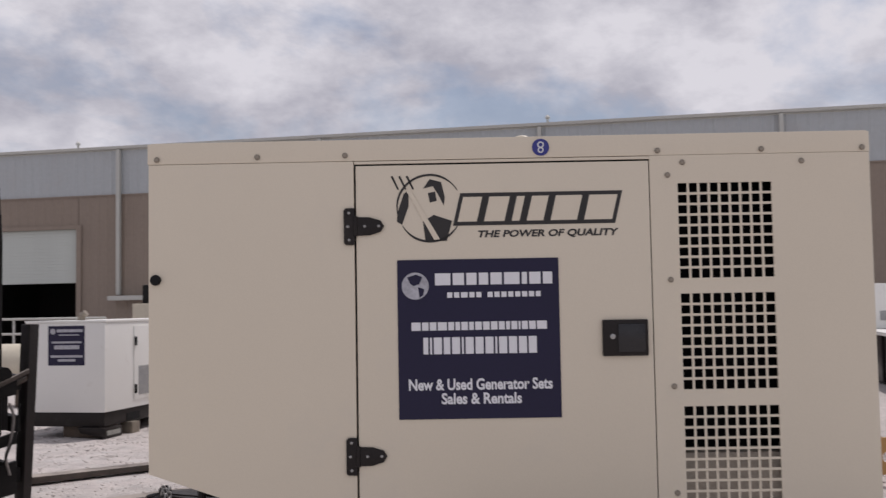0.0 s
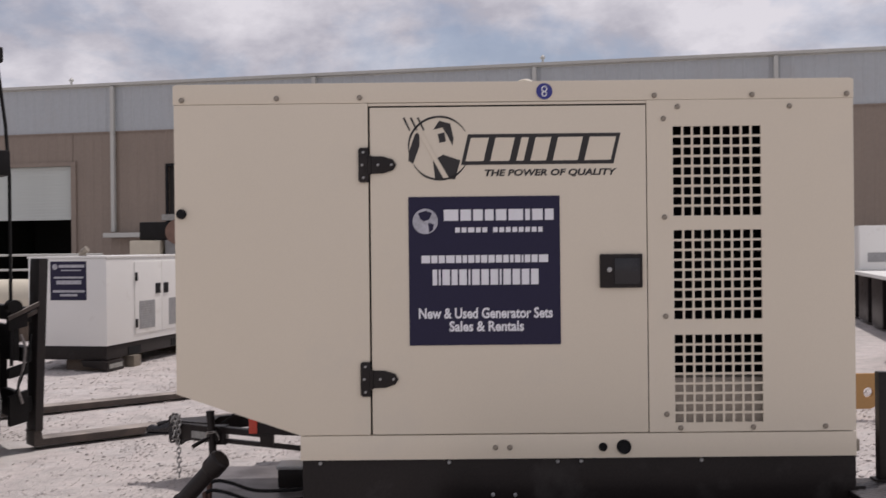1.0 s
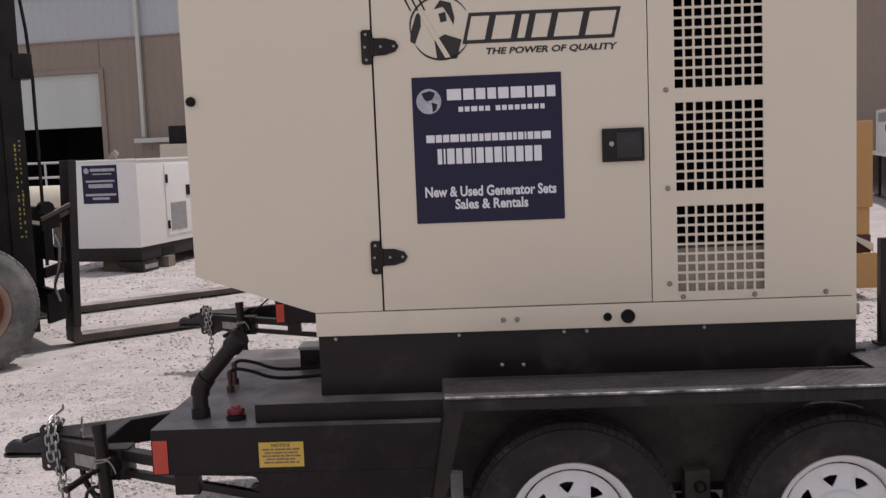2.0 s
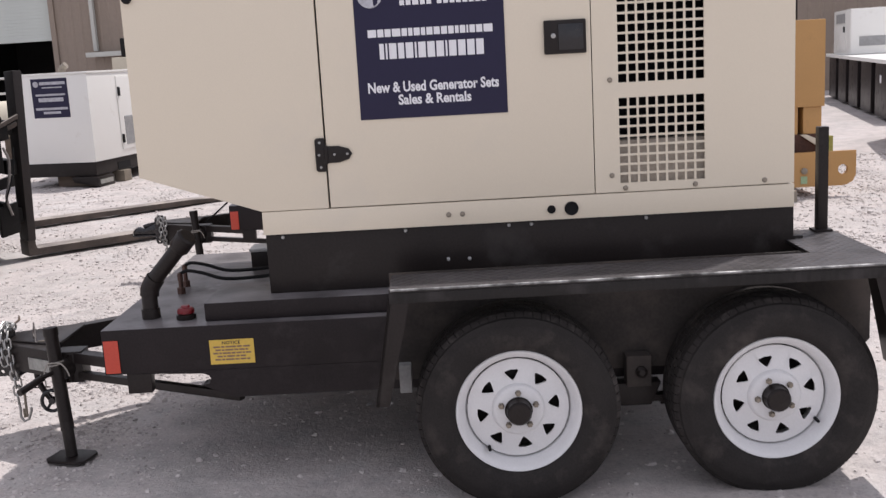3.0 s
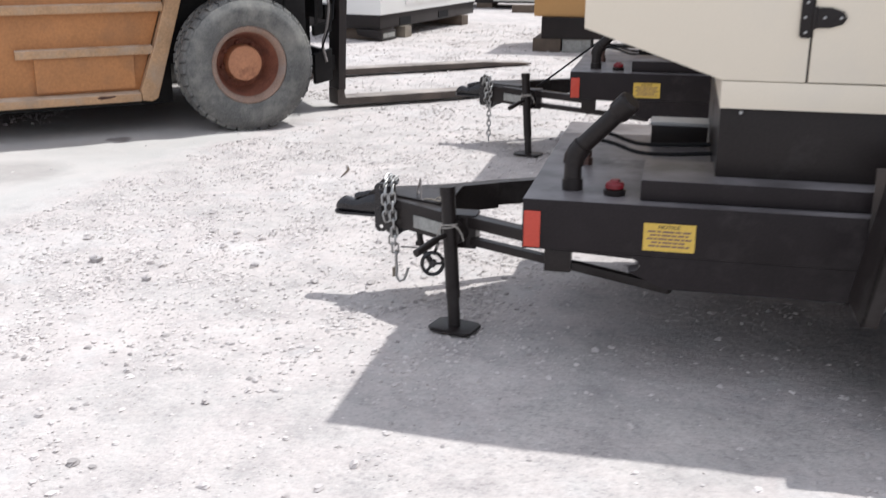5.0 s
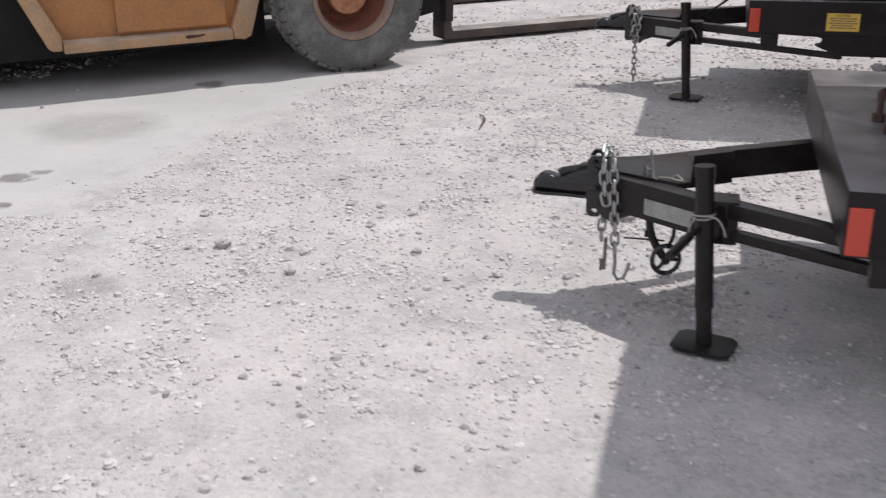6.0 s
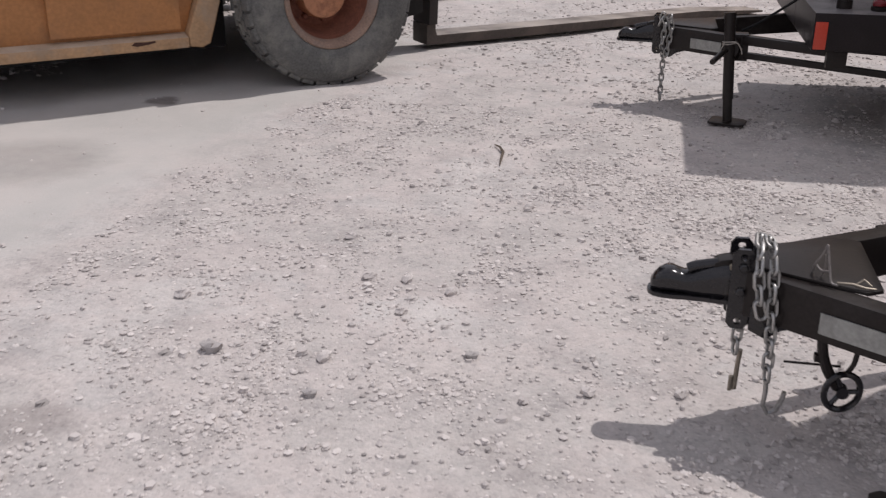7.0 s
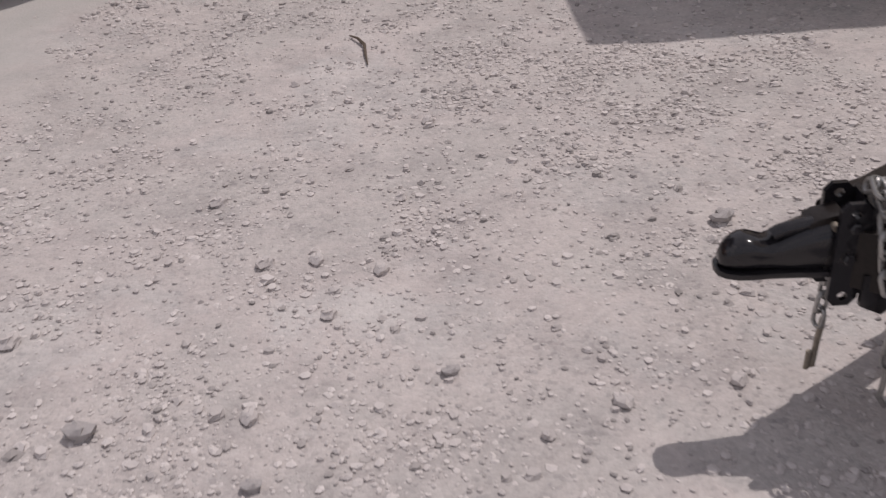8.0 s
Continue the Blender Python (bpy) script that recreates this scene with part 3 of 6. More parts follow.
def build_warehouse():
    w = thing("warehouse", "long metal warehouse, pale grey above taupe, with gutter and downspouts", "warehouse", pose(-0.085, 29.54, 0, 0, 0, -11.5))
    X0, X1, D0, D1, DT = -34.0, 30.0, -16.5, -12.14, 4.32
    part("upper_wall", ribbed(B(), X0, X1, 5.31, 6.7), GREY_WALL, w, "pale grey ribbed sheeting", sharp=0)
    part("lower_wall", ribbed(B(), X0, D0, 0, 5.31), TAUPE_WALL, w, "taupe ribbed sheeting", sharp=0)
    part("lower_wall", ribbed(B(), D1, -8.9, 0, 5.31), TAUPE_WALL, w, "taupe ribbed sheeting", sharp=0)
    part("lower_wall", ribbed(B(), -7.7, X1, 0, 5.31), TAUPE_WALL, w, "taupe ribbed sheeting", sharp=0)
    part("lower_wall", ribbed(B(), D0, D1, DT, 5.31), TAUPE_WALL, w, "taupe ribbed sheeting", sharp=0)
    part("lower_wall", ribbed(B(), -8.9, -7.7, 4.2, 5.31), TAUPE_WALL, w, "taupe ribbed sheeting", sharp=0)
    part("flashing", box(B(), X0, X1, -0.045, -0.03, 5.29, 5.33), TAUPE_WALL, w)
    part("gutter", prism(B(), [(-0.02, 6.73), (-0.13, 6.75), (-0.14, 6.83), (-0.02, 6.84)], X0, X1, "x"), TRIM_WALL, w, "pale metal gutter")
    part("roof", prism(B(), [(0, 6.8), (24, 8.6), (48, 6.8), (48, 6.7), (24, 8.5), (0, 6.7)], X0, X1, "x"), TRIM_WALL, w, "low-pitched metal roof")
    bm = B()
    box(bm, X0, X0 + 0.2, 0.2, 48, 0, 6.7)
    box(bm, X1 - 0.2, X1, 0.2, 48, 0, 6.7)
    box(bm, X0, X1, 47.8, 48, 0, 6.7)
    part("side_wall", bm, TAUPE_WALL, w, sharp=0)
    spout = None
    for k in range(-2, 6):
        x = -10.7 + 6.575 * k
        if spout is None:
            spout = part("downspout", box(B(), x - 0.06, x + 0.06, -0.17, -0.04, 2.2, 6.72), TRIM_WALL, w, "pale square downspout", bevel=0.015)
            first = x
        else:
            again(spout, x - first, 0, 0)
    # doorway with a half-raised shutter over a dark bay
    sh = part("roller_shutter", box(B(), D0 + 0.05, D1 - 0.05, 0.075, 0.12, 2.6, DT - 0.02), SHUTTER, w, "pale green-grey half-raised roller shutter", sharp=0)
    slat = part("slat", box(B(), D0 + 0.05, D1 - 0.05, 0.06, 0.0745, 2.61, 2.7045), SHUTTER, sh, bevel=0.003)
    for i in range(1, 17):
        again(slat, 0, 0, 0.098 * i)
    fr = B()
    box(fr, D0 - 0.12, D0 + 0.05, -0.06, 0.16, 0, DT + 0.1)
    box(fr, D1 - 0.05, D1 + 0.12, -0.06, 0.16, 0, DT + 0.1)
    box(fr, D0 + 0.05, D1 - 0.05, -0.06, 0.05, DT - 0.03, DT + 0.1)
    part("door_frame", fr, TAUPE_WALL, w)
    # bay walls, ceiling and floor are near-black: the shade inside is in their colour
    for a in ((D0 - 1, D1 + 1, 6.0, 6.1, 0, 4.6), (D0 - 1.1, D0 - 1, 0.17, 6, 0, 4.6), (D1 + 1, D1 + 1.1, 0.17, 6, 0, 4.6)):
        part("bay_wall", box(B(), *a), ROOM_SHADE, w, "loading bay wall coloured near-black for interior shade", sharp=0)
    part("bay_ceiling", box(B(), D0 - 1, D1 + 1, 0.17, 6, 4.5, 4.6), ROOM_SHADE, w, sharp=0)
    part("bay_floor", box(B(), D0 - 1, D1 + 1, 0.0, 6, 0.02, 0.03), ROOM_SHADE, w, sharp=0)
    part("wall_ledge", box(B(), -10.85, -9.2, -0.5, -0.02, 2.02, 2.16), TRIM_WALL, w, "pale ledge below the downspout", bevel=0.01)
    # a near-black panel fills the opening and stands for the shade within
    dw = part("doorway", box(B(), -8.9, -7.7, 0.1, 0.2, 0, 4.2), ROOM_SHADE, w, "narrow doorway filled by a shade-coloured panel", sharp=0)
    fr = B()
    box(fr, -8.98, -8.9, -0.05, 0.1, 0, 4.28)
    box(fr, -7.7, -7.62, -0.05, 0.1, 0, 4.28)
    box(fr, -8.9, -7.7, -0.05, 0.1, 4.2, 4.28)
    part("frame", fr, SEAM, dw, "dark steel frame")
    part("sign", box(B(), -8.65, -7.9, 0.03, 0.06, 3.45, 4.0), PRINT, dw, "plain white notice board")
    cap = B()
    lathe(cap, [(0.04, 6.78), (0.03, 7.0), (0.07, 7.01), (0.07, 7.06), (0.02, 7.12)], 12, Matrix.Translation((-12.35, 0.3, 0)))
    v = part("roof_vent", cap, TRIM_WALL, w, "small roof vent")
    again(v, 15.0, 0, 0)


build_warehouse()


# ---- generator set on its trailer ----
YC = 3.97          # middle line of the trailer


def both(y):
    """The same distance on the far side of the middle line."""
    return 2 * YC - y


def bolt_mesh(r=0.0075, h=0.006):
    return lathe(B(), [(r * 1.25, 0), (r * 1.25, 0.0015), (r, 0.002), (r, h * 0.75), (r * 0.75, h)], 12)


def build_generator():
    g = thing("generator_set", "beige enclosed diesel generator with black base and navy sign", "generator", origin=(0.0, YC, 0.667), group="trailer-mounted generators")
    Y0, Y1 = 3.4, both(3.4)
    XL, XR, ZT, ZS, ZC, ZB = -1.165, 1.14, 2.167, 2.098, 0.968, 0.885
    XN = -0.745
    # canopy
    low = B()
    prism(low, [(XL, ZS), (XL, 1.114), (XN, ZC), (XR, ZC), (XR, ZS)], 3.6, Y1)
    part("canopy", low, BEIGE, g, "smooth beige sheet-metal canopy", bevel=0.006)
    fp = B()
    prism(fp, [(XL, ZS - 0.0005), (XL, 1.114), (XN, ZC + 0.002), (-0.505, ZC + 0.002), (-0.505, ZS - 0.0005)], Y0, 3.598)
    part("end_panel", fp, BEIGE, g, bevel=0.004)
    jm = B()
    box(jm, -0.503, 0.4398, 3.412, 3.598, ZC + 0.004, 2.094)
    part("door_jamb", jm, SEAM, g, "dark door seal")
    door = part("access_door", box(B(), -0.4985, 0.4375, Y0 - 0.002, 3.412, ZC + 0.0035, 2.0815), BEIGE, g, "beige access door", bevel=0.003)
    hd = B()
    box(hd, -0.503, 0.4398, Y0, 3.411, 2.0875, ZS - 0.002)
    part("door_header", hd, BEIGE, g)
    # roof cap with a folded rim
    rc = B()
    prism(rc, [(XL - 0.003, ZS), (XR + 0.003, ZS), (XR + 0.003, ZT - 0.004), (XR - 0.01, ZT), (XL + 0.01, ZT), (XL - 0.003, ZT - 0.004)], Y0 - 0.001, Y1 + 0.003)
    part("roof_panel", rc, BEIGE, g, bevel=0.004)
    hp = B()
    box(hp, 0.62, 0.98, 3.62, 4.1, ZT, ZT + 0.012)
    part("roof_hatch", hp, BEIGE, g, bevel=0.004)
    eye = B()
    tube(eye, [(0.075 + 0.052 * math.cos(a), YC, ZT + 0.03 + 0.06 * math.sin(a)) for a in [math.pi * i / 14 for i in range(15)]], 0.011, 10)
    box(eye, 0.005, 0.145, YC - 0.05, YC + 0.05, ZT, ZT + 0.012)
    part("lifting_eye", eye, CREAM, g, "pale steel lifting eye")
    # louvre panel: a sheet with three windows of square holes
    gp = B()
    gx0, gx1 = 0.5285, 0.8265
    wins = ((1.7045, 2.0075), (1.3535, 1.6555), (1.003, 1.3005))
    px0, px1, pz0, pz1 = 0.4405, XR, ZC + 0.0035, ZS - 0.0008
    box(gp, px0, gx0, Y0 - 0.002, Y0 + 0.006, pz0, pz1)
    box(gp, gx1, px1, Y0 - 0.002, Y0 + 0.006, pz0, pz1)
    zz = [pz1] + [v for a, b in wins for v in (b, a)] + [pz0]
    for i in range(0, len(zz), 2):
        box(gp, gx0, gx1, Y0 - 0.002, Y0 + 0.006, zz[i + 1], zz[i])
    panel = part("louvre_panel", gp, BEIGE, g, "beige panel with three square-mesh windows", sharp=0)
    for a, b in wins:
        mesh = B()
        for i in range(1, 9):
            x = gx0 + (gx1 - gx0) * i / 9
            box(mesh, x - 0.0039, x + 0.0039, Y0 + 0.0005, Y0 + 0.004, a, b)
            z = a + (b - a) * i / 9
            box(mesh, gx0, gx1, Y0 - 0.0015, Y0 + 0.0035, z - 0.0039, z + 0.0039)
        part("mesh_grille", mesh, BEIGE, panel, "beige square-hole mesh", sharp=0)
    for a in ((px0 + 0.003, XR - 0.004, 3.57, 3.598, ZC + 0.01, ZS - 0.01), (px0 + 0.003, px0 + 0.02, Y0 + 0.008, 3.569, ZC + 0.01, ZS - 0.01), (XR - 0.02, XR - 0.004, Y0 + 0.008, 3.569, ZC + 0.01, ZS - 0.01), (px0 + 0.021, XR - 0.021, Y0 + 0.008, 3.569, ZS - 0.02, ZS - 0.01)):
        part("acoustic_liner", box(B(), *a), FOAM, g, "black foam lining behind the mesh", sharp=0)
    tp = B()
    prism(tp, [(3.425, 0.985), (3.425, 1.1), (3.437, 1.15), (3.5, 1.15), (3.5, 0.985)], 0.47, 1.115, "x")
    part("inner_baffle", tp, TAN_PLATE, g, "dusty tan baffle plate inside the mesh")
    # base strip and black skid
    bs = B()
    box(bs, XN, XR + 0.002, Y0 - 0.001, Y1 + 0.001, ZB, ZC)
    part("base_rail", bs, BEIGE, g, "beige base strip", bevel=0.004)
    sk = B()
    prism(sk, [(XN + 0.003, 0.667), (1.148, 0.667), (1.148, 0.884), (XN + 0.003, 0.884)], 3.42, both(3.42))
    part("base_frame", sk, BLACK, g, "black steel base frame", bevel=0.006)
    hk = B()
    box(hk, 1.148, 1.185, 3.43, 3.49, 0.70, 0.775)
    part("hold_down_bracket", hk, BLACK, g, bevel=0.004)
    part("corner_clip", box(B(), 1.143, 1.153, 3.404, 3.43, 0.9, 0.94), BOLT, g, "dull steel corner clip")
    # bolts of the panels
    base = bolt_mesh()
    bmesh.ops.transform(base, matrix=face_y(0, 0, 0), verts=base.verts[:])
    b0 = part("panel_bolt", base, BOLT, g, "dull steel panel bolt")
    b0.location = Vector((-1.137, Y0 - 0.0025, 2.113)) - ORIGIN[g.name]
    b0.data.transform(Matrix.Translation(ORIGIN[g.name]))
    for x, z in ((-0.814, 2.116), (-0.532, 2.116), (0.467, 2.113), (0.798, 2.112), (1.118, 2.112), (0.545, 2.074), (0.924, 2.072), (0.497, 2.034), (0.498, 1.700), (0.499, 1.364), (0.499, 1.032), (0.546, 0.985), (0.792, 0.986), (1.036, 0.987), (-0.083, 0.924), (-0.034, 0.924)):
        again(b0, x + 1.137, 0, z - 2.113)
    s0 = B()
    lathe(s0, [(0.0068, 0), (0.0068, 0.006), (0.004, 0.009)], 8, face_y(-0.68, 3.4195, 0.872))
    sb = part("base_bolt", s0, ZINC, g, "bright steel bolt")
    for x, z in ((-0.24, 0), (0.13, 0), (0.21, 0), (0.62, 0), (-0.092, -0.112), (-0.016, -0.114)):
        again(sb, x + 0.68, 0, z)
    kn = B()
    lathe(kn, [(0.017, 0), (0.017, 0.008), (0.013, 0.014)], 20, face_y(-1.141, Y0, 1.727))
    part("rubber_plug", kn, SEAM, g, "round black plug")
    for x, r in ((0.282, 0.0145), (0.353, 0.0245)):
        kn = B()
        lathe(kn, [(r, 0), (r, 0.006), (r * 0.85, 0.009), (r * 0.7, 0.004)], 24, face_y(x, Y0 - 0.001, 0.923))
        part("rubber_plug", kn, SEAM, g, "round black plug")
    # hinges and latch of the door
    for zc in (1.887, 1.16):
        h = B()
        prism(h, [(-0.538, zc - 0.052), (-0.531, zc - 0.059), (-0.504, zc - 0.059), (-0.502, zc - 0.03), (-0.455, zc - 0.029), (-0.42, zc - 0.018), (-0.409, zc), (-0.42, zc + 0.018), (-0.455, zc + 0.029), (-0.502, zc + 0.03), (-0.504, zc + 0.059), (-0.531, zc + 0.059), (-0.538, zc + 0.052)], Y0 - 0.008, Y0 - 0.0025)
        tube(h, [(-0.5, Y0 - 0.007, zc - 0.032), (-0.5, Y0 - 0.007, zc + 0.032)], 0.0075, 10)
        hinge = part("strap_hinge", h, BLACK, door, "black strap hinge", bevel=0.0015)
        d = B()
        lathe(d, [(0.0048, 0), (0.0048, 0.002), (0.003, 0.0035)], 10, face_y(-0.521, Y0 - 0.008, zc - 0.043))
        db = part("hinge_bolt", d, STEEL, hinge)
        for dx, dz in ((-0.004, 0.043), (0, 0.086), (0.05, 0.043), (0.095, 0.043)):
            again(db, dx, 0, dz)
    lt = B()
    box(lt, 0.276, 0.421, Y0 - 0.014, Y0 - 0.002, 1.462, 1.577)
    latch = part("paddle_latch", lt, BLACK, door, "black recessed paddle latch", bevel=0.006)
    box_in = B()
    box(box_in, 0.325, 0.41, Y0 - 0.0185, Y0 - 0.0145, 1.475, 1.563)
    part("paddle", box_in, GLOSS, latch, bevel=0.004)
    ky = B()
    lathe(ky, [(0.0085, 0), (0.0085, 0.003), (0.006, 0.004)], 16, face_y(0.308, Y0 - 0.014, 1.524))
    part("key_barrel", ky, STEEL, latch, "bright key barrel")
    # emblem: ring, crossed bar and plain slanted blocks in place of the maker's mark
    yk = Y0 - 0.0032
    em = B()
    for a0, a1 in ((32, 196), (212, 330)):
        k = 40
        pts = [(0.105, 0.0085, a0 + (a1 - a0) * i / k) for i in range(k + 1)]
        outer = [em.verts.new((-0.262 + (r + wd * min(1, 4 * min(i, k - i) / k) * 0.6) * math.cos(radians(a)), yk, 1.942 + (r + wd * min(1, 4 * min(i, k - i) / k) * 0.6) * math.sin(radians(a)))) for i, (r, wd, a) in enumerate(pts)]
        inner = [em.verts.new((-0.262 + (r - 0.002) * math.cos(radians(a)), yk, 1.942 + (r - 0.002) * math.sin(radians(a)))) for r, wd, a in pts]
        for i in range(k):
            em.faces.new((outer[i], outer[i + 1], inner[i + 1], inner[i]))
    def patch(pts):
        em.faces.new([em.verts.new((x, yk, z)) for x, z in pts])
    patch([(-0.278, 1.836), (-0.21, 1.836), (-0.192, 1.9), (-0.25, 1.92), (-0.285, 1.9)])
    patch([(-0.283, 2.005), (-0.262, 2.035), (-0.225, 2.025), (-0.214, 1.975), (-0.218, 1.95), (-0.235, 1.985), (-0.252, 2.012)])
    patch([(-0.268, 1.99), (-0.245, 1.995), (-0.24, 1.965), (-0.262, 1.96)])
    patch([(-0.368, 1.9), (-0.352, 1.89), (-0.33, 1.95), (-0.33, 2.0), (-0.345, 1.99), (-0.366, 1.93)])
    for x in (-0.386, -0.362, -0.338):
        patch([(x, 2.045), (x + 0.006, 2.048), (x + 0.026, 2.004), (x + 0.021, 2.002)])
    part("emblem", em, INK, door, "plain black ring emblem", sharp=0)
    sh = B()
    prism(sh, [(-0.338, 2.0), (-0.326, 2.006), (-0.232, 1.842), (-0.25, 1.84)], yk - 0.0012, yk - 0.0004)
    part("emblem_bar", sh, BEIGE, door, sharp=0)
    xs = [-0.178, -0.094, -0.006, 0.042, 0.118, 0.225, 0.337]
    zb, zt, sl = 1.884, 1.988, 0.24
    for i in range(6):
        a, b = xs[i], xs[i + 1] + 0.002
        block = None
        for ins, yy in ((0.0, yk), (0.0125, yk - 0.0008)):
            bmx = B()
            p = [(a + ins, zb + ins), (b - ins, zb + ins), (b - ins, zt - ins), (a + ins, zt - ins)]
            bmx.faces.new([bmx.verts.new((x - 0.012 + sl * (z - zb), yy, z)) for x, z in p])
            if ins:
                part("block_face", bmx, BEIGE, block, sharp=0)
            else:
                block = part("name_block", bmx, INK, door, "plain slanted block outlined in black", sharp=0)
    lettering("slogan", "THE POWER OF QUALITY", INK, door, -0.11, 0.338, 1.841, 1.868, yk, shear=0.2, fat=0.035, label="black slanted slogan lettering")
    # sign
    sg = B()
    box(sg, -0.37, 0.143, Y0 - 0.0045, Y0 - 0.002, 1.273, 1.777)
    sign = part("company_sign", sg, NAVY, door, "navy vinyl sign with white lettering")
    ys = Y0 - 0.0052
    gb = B()
    lathe(gb, [(0.043, 0), (0.0428, 0.0003)], 40, face_y(-0.313, ys + 0.0003, 1.694))
    part("globe_disc", gb, PRINT_GREY, sign, "pale grey disc")
    gl = B()
    for pts in (((-0.338, 1.722), (-0.31, 1.73), (-0.29, 1.722), (-0.3, 1.7), (-0.318, 1.694), (-0.33, 1.703)), ((-0.304, 1.69), (-0.284, 1.684), (-0.288, 1.664), (-0.3, 1.657))):
        gl.faces.new([gl.verts.new((x, ys - 0.0006, z)) for x, z in pts])
    part("globe_marks", gl, NAVY, sign, sharp=0)
    t = SINGLES(PRINT, sign)
    bars(t, [1.5, 1.1, 1.0, 0.9, 1.1, 1.5, 0.5, 1.1, 0.9], -0.25, 0.122, 1.695, 1.733, ys)
    bars(t, [1, 1, 1.3, 1, 1, 0, 1, 1, 1, 1, 1, 1, 1, 0.9], -0.212, 0.084, 1.655, 1.672, ys, gap=0.35)
    bars(t, [1.4, 1, 1, 1.4, 0.9, 0.7, 1, 0.7, 1, 1, 1, 0.9, 0.6, 0.9, 0.3, 0.9, 1, 1.5], -0.327, 0.102, 1.552, 1.578, ys, gap=0.2)
    bars(t, [0.6, 0.25, 1, 0.8, 1, 0.25, 1, 1, 1, 0.25, 1, 1, 1, 1], -0.29, 0.069, 1.477, 1.53, ys, gap=0.22)
    lettering("sign_text", "New & Used Generator Sets", PRINT, sign, -0.338, 0.116, 1.363, 1.4, ys, fat=0.03, label="white lettering")
    lettering("sign_text", "Sales & Rentals", PRINT, sign, -0.235, 0.018, 1.319, 1.355, ys, fat=0.03, label="white lettering")
    # round lifting-point sticker on the roof rim
    st = B()
    lathe(st, [(0.0275, 0), (0.0272, 0.0004)], 32, face_y(0.095, Y0 - 0.0035, 2.131))
    stk = part("lifting_sticker", st, BLUE, g, "round blue lifting-point sticker")
    mk = B()
    for zc, r in ((2.139, 0.0085), (2.122, 0.0075)):
        ring = [(0.095 + r * math.cos(a), Y0 - 0.0042, zc + r * math.sin(a)) for a in [2 * math.pi * i / 16 for i in range(16)]]
        tube(mk, ring, 0.0022, 6, closed=True)
    part("hook_mark", mk, PRINT, stk)
    return g


def tyre(r, half, n, bead):
    """Tyre turned round z: rounded sidewalls with a rib, shoulders and a smooth carcass under the tread."""
    prof = [(bead, -half * 0.8), (bead + 0.012, -half * 0.93), (bead + (r - bead) * 0.18, -half * 1.0), (bead + (r - bead) * 0.2, -half * 1.015), (bead + (r - bead) * 0.3, -half * 1.03), (bead + (r - bead) * 0.55, -half * 1.06),
            (bead + (r - bead) * 0.7, -half * 1.045), (bead + (r - bead) * 0.72, -half * 1.03), (bead + (r - bead) * 0.88, -half * 0.96), (r - 0.012, -half * 0.86), (r, -half * 0.7)]
    prof = prof + [(a, -b) for a, b in prof[::-1]]
    return lathe(B(), prof, n, None, closed=True)


def tread(r, half, count, lug, gap=0.22):
    """Tread blocks in four rows round z; the outer rows fold over the shoulder."""
    bm = B()
    step = 2 * math.pi / count
    for row in range(4):
        s = -1 if row < 2 else 1
        outer = row in (0, 3)
        prof = [(r - 0.014, s * half * 0.88), (r + lug - 0.01, s * half * 0.84), (r + lug - 0.002, s * half * 0.74), (r + lug, s * half * 0.46), (r - 0.002, s * half * 0.46)] if outer else [(r - 0.002, s * half * 0.38), (r + lug, s * half * 0.37), (r + lug, s * half * 0.06), (r - 0.002, s * half * 0.05)]
        for k in range(count):
            a0 = k * step + (0.5 * step if row % 2 else 0)
            sk = 0.18 * step * s
            lo, hi = [], []
            for i, (rr, h) in enumerate(prof):
                f = sk * i / len(prof)
                for lst, a in ((lo, a0 + gap * step * 0.5 + f), (hi, a0 + step * (1 - gap * 0.5) + f)):
                    lst.append(bm.verts.new((rr * math.cos(a), rr * math.sin(a), h)))
            bm.faces.new(lo)
            bm.faces.new(hi[::-1])
            for i in range(len(prof) - 1):
                bm.faces.new((lo[i], hi[i], hi[i + 1], lo[i + 1]))
    return bm


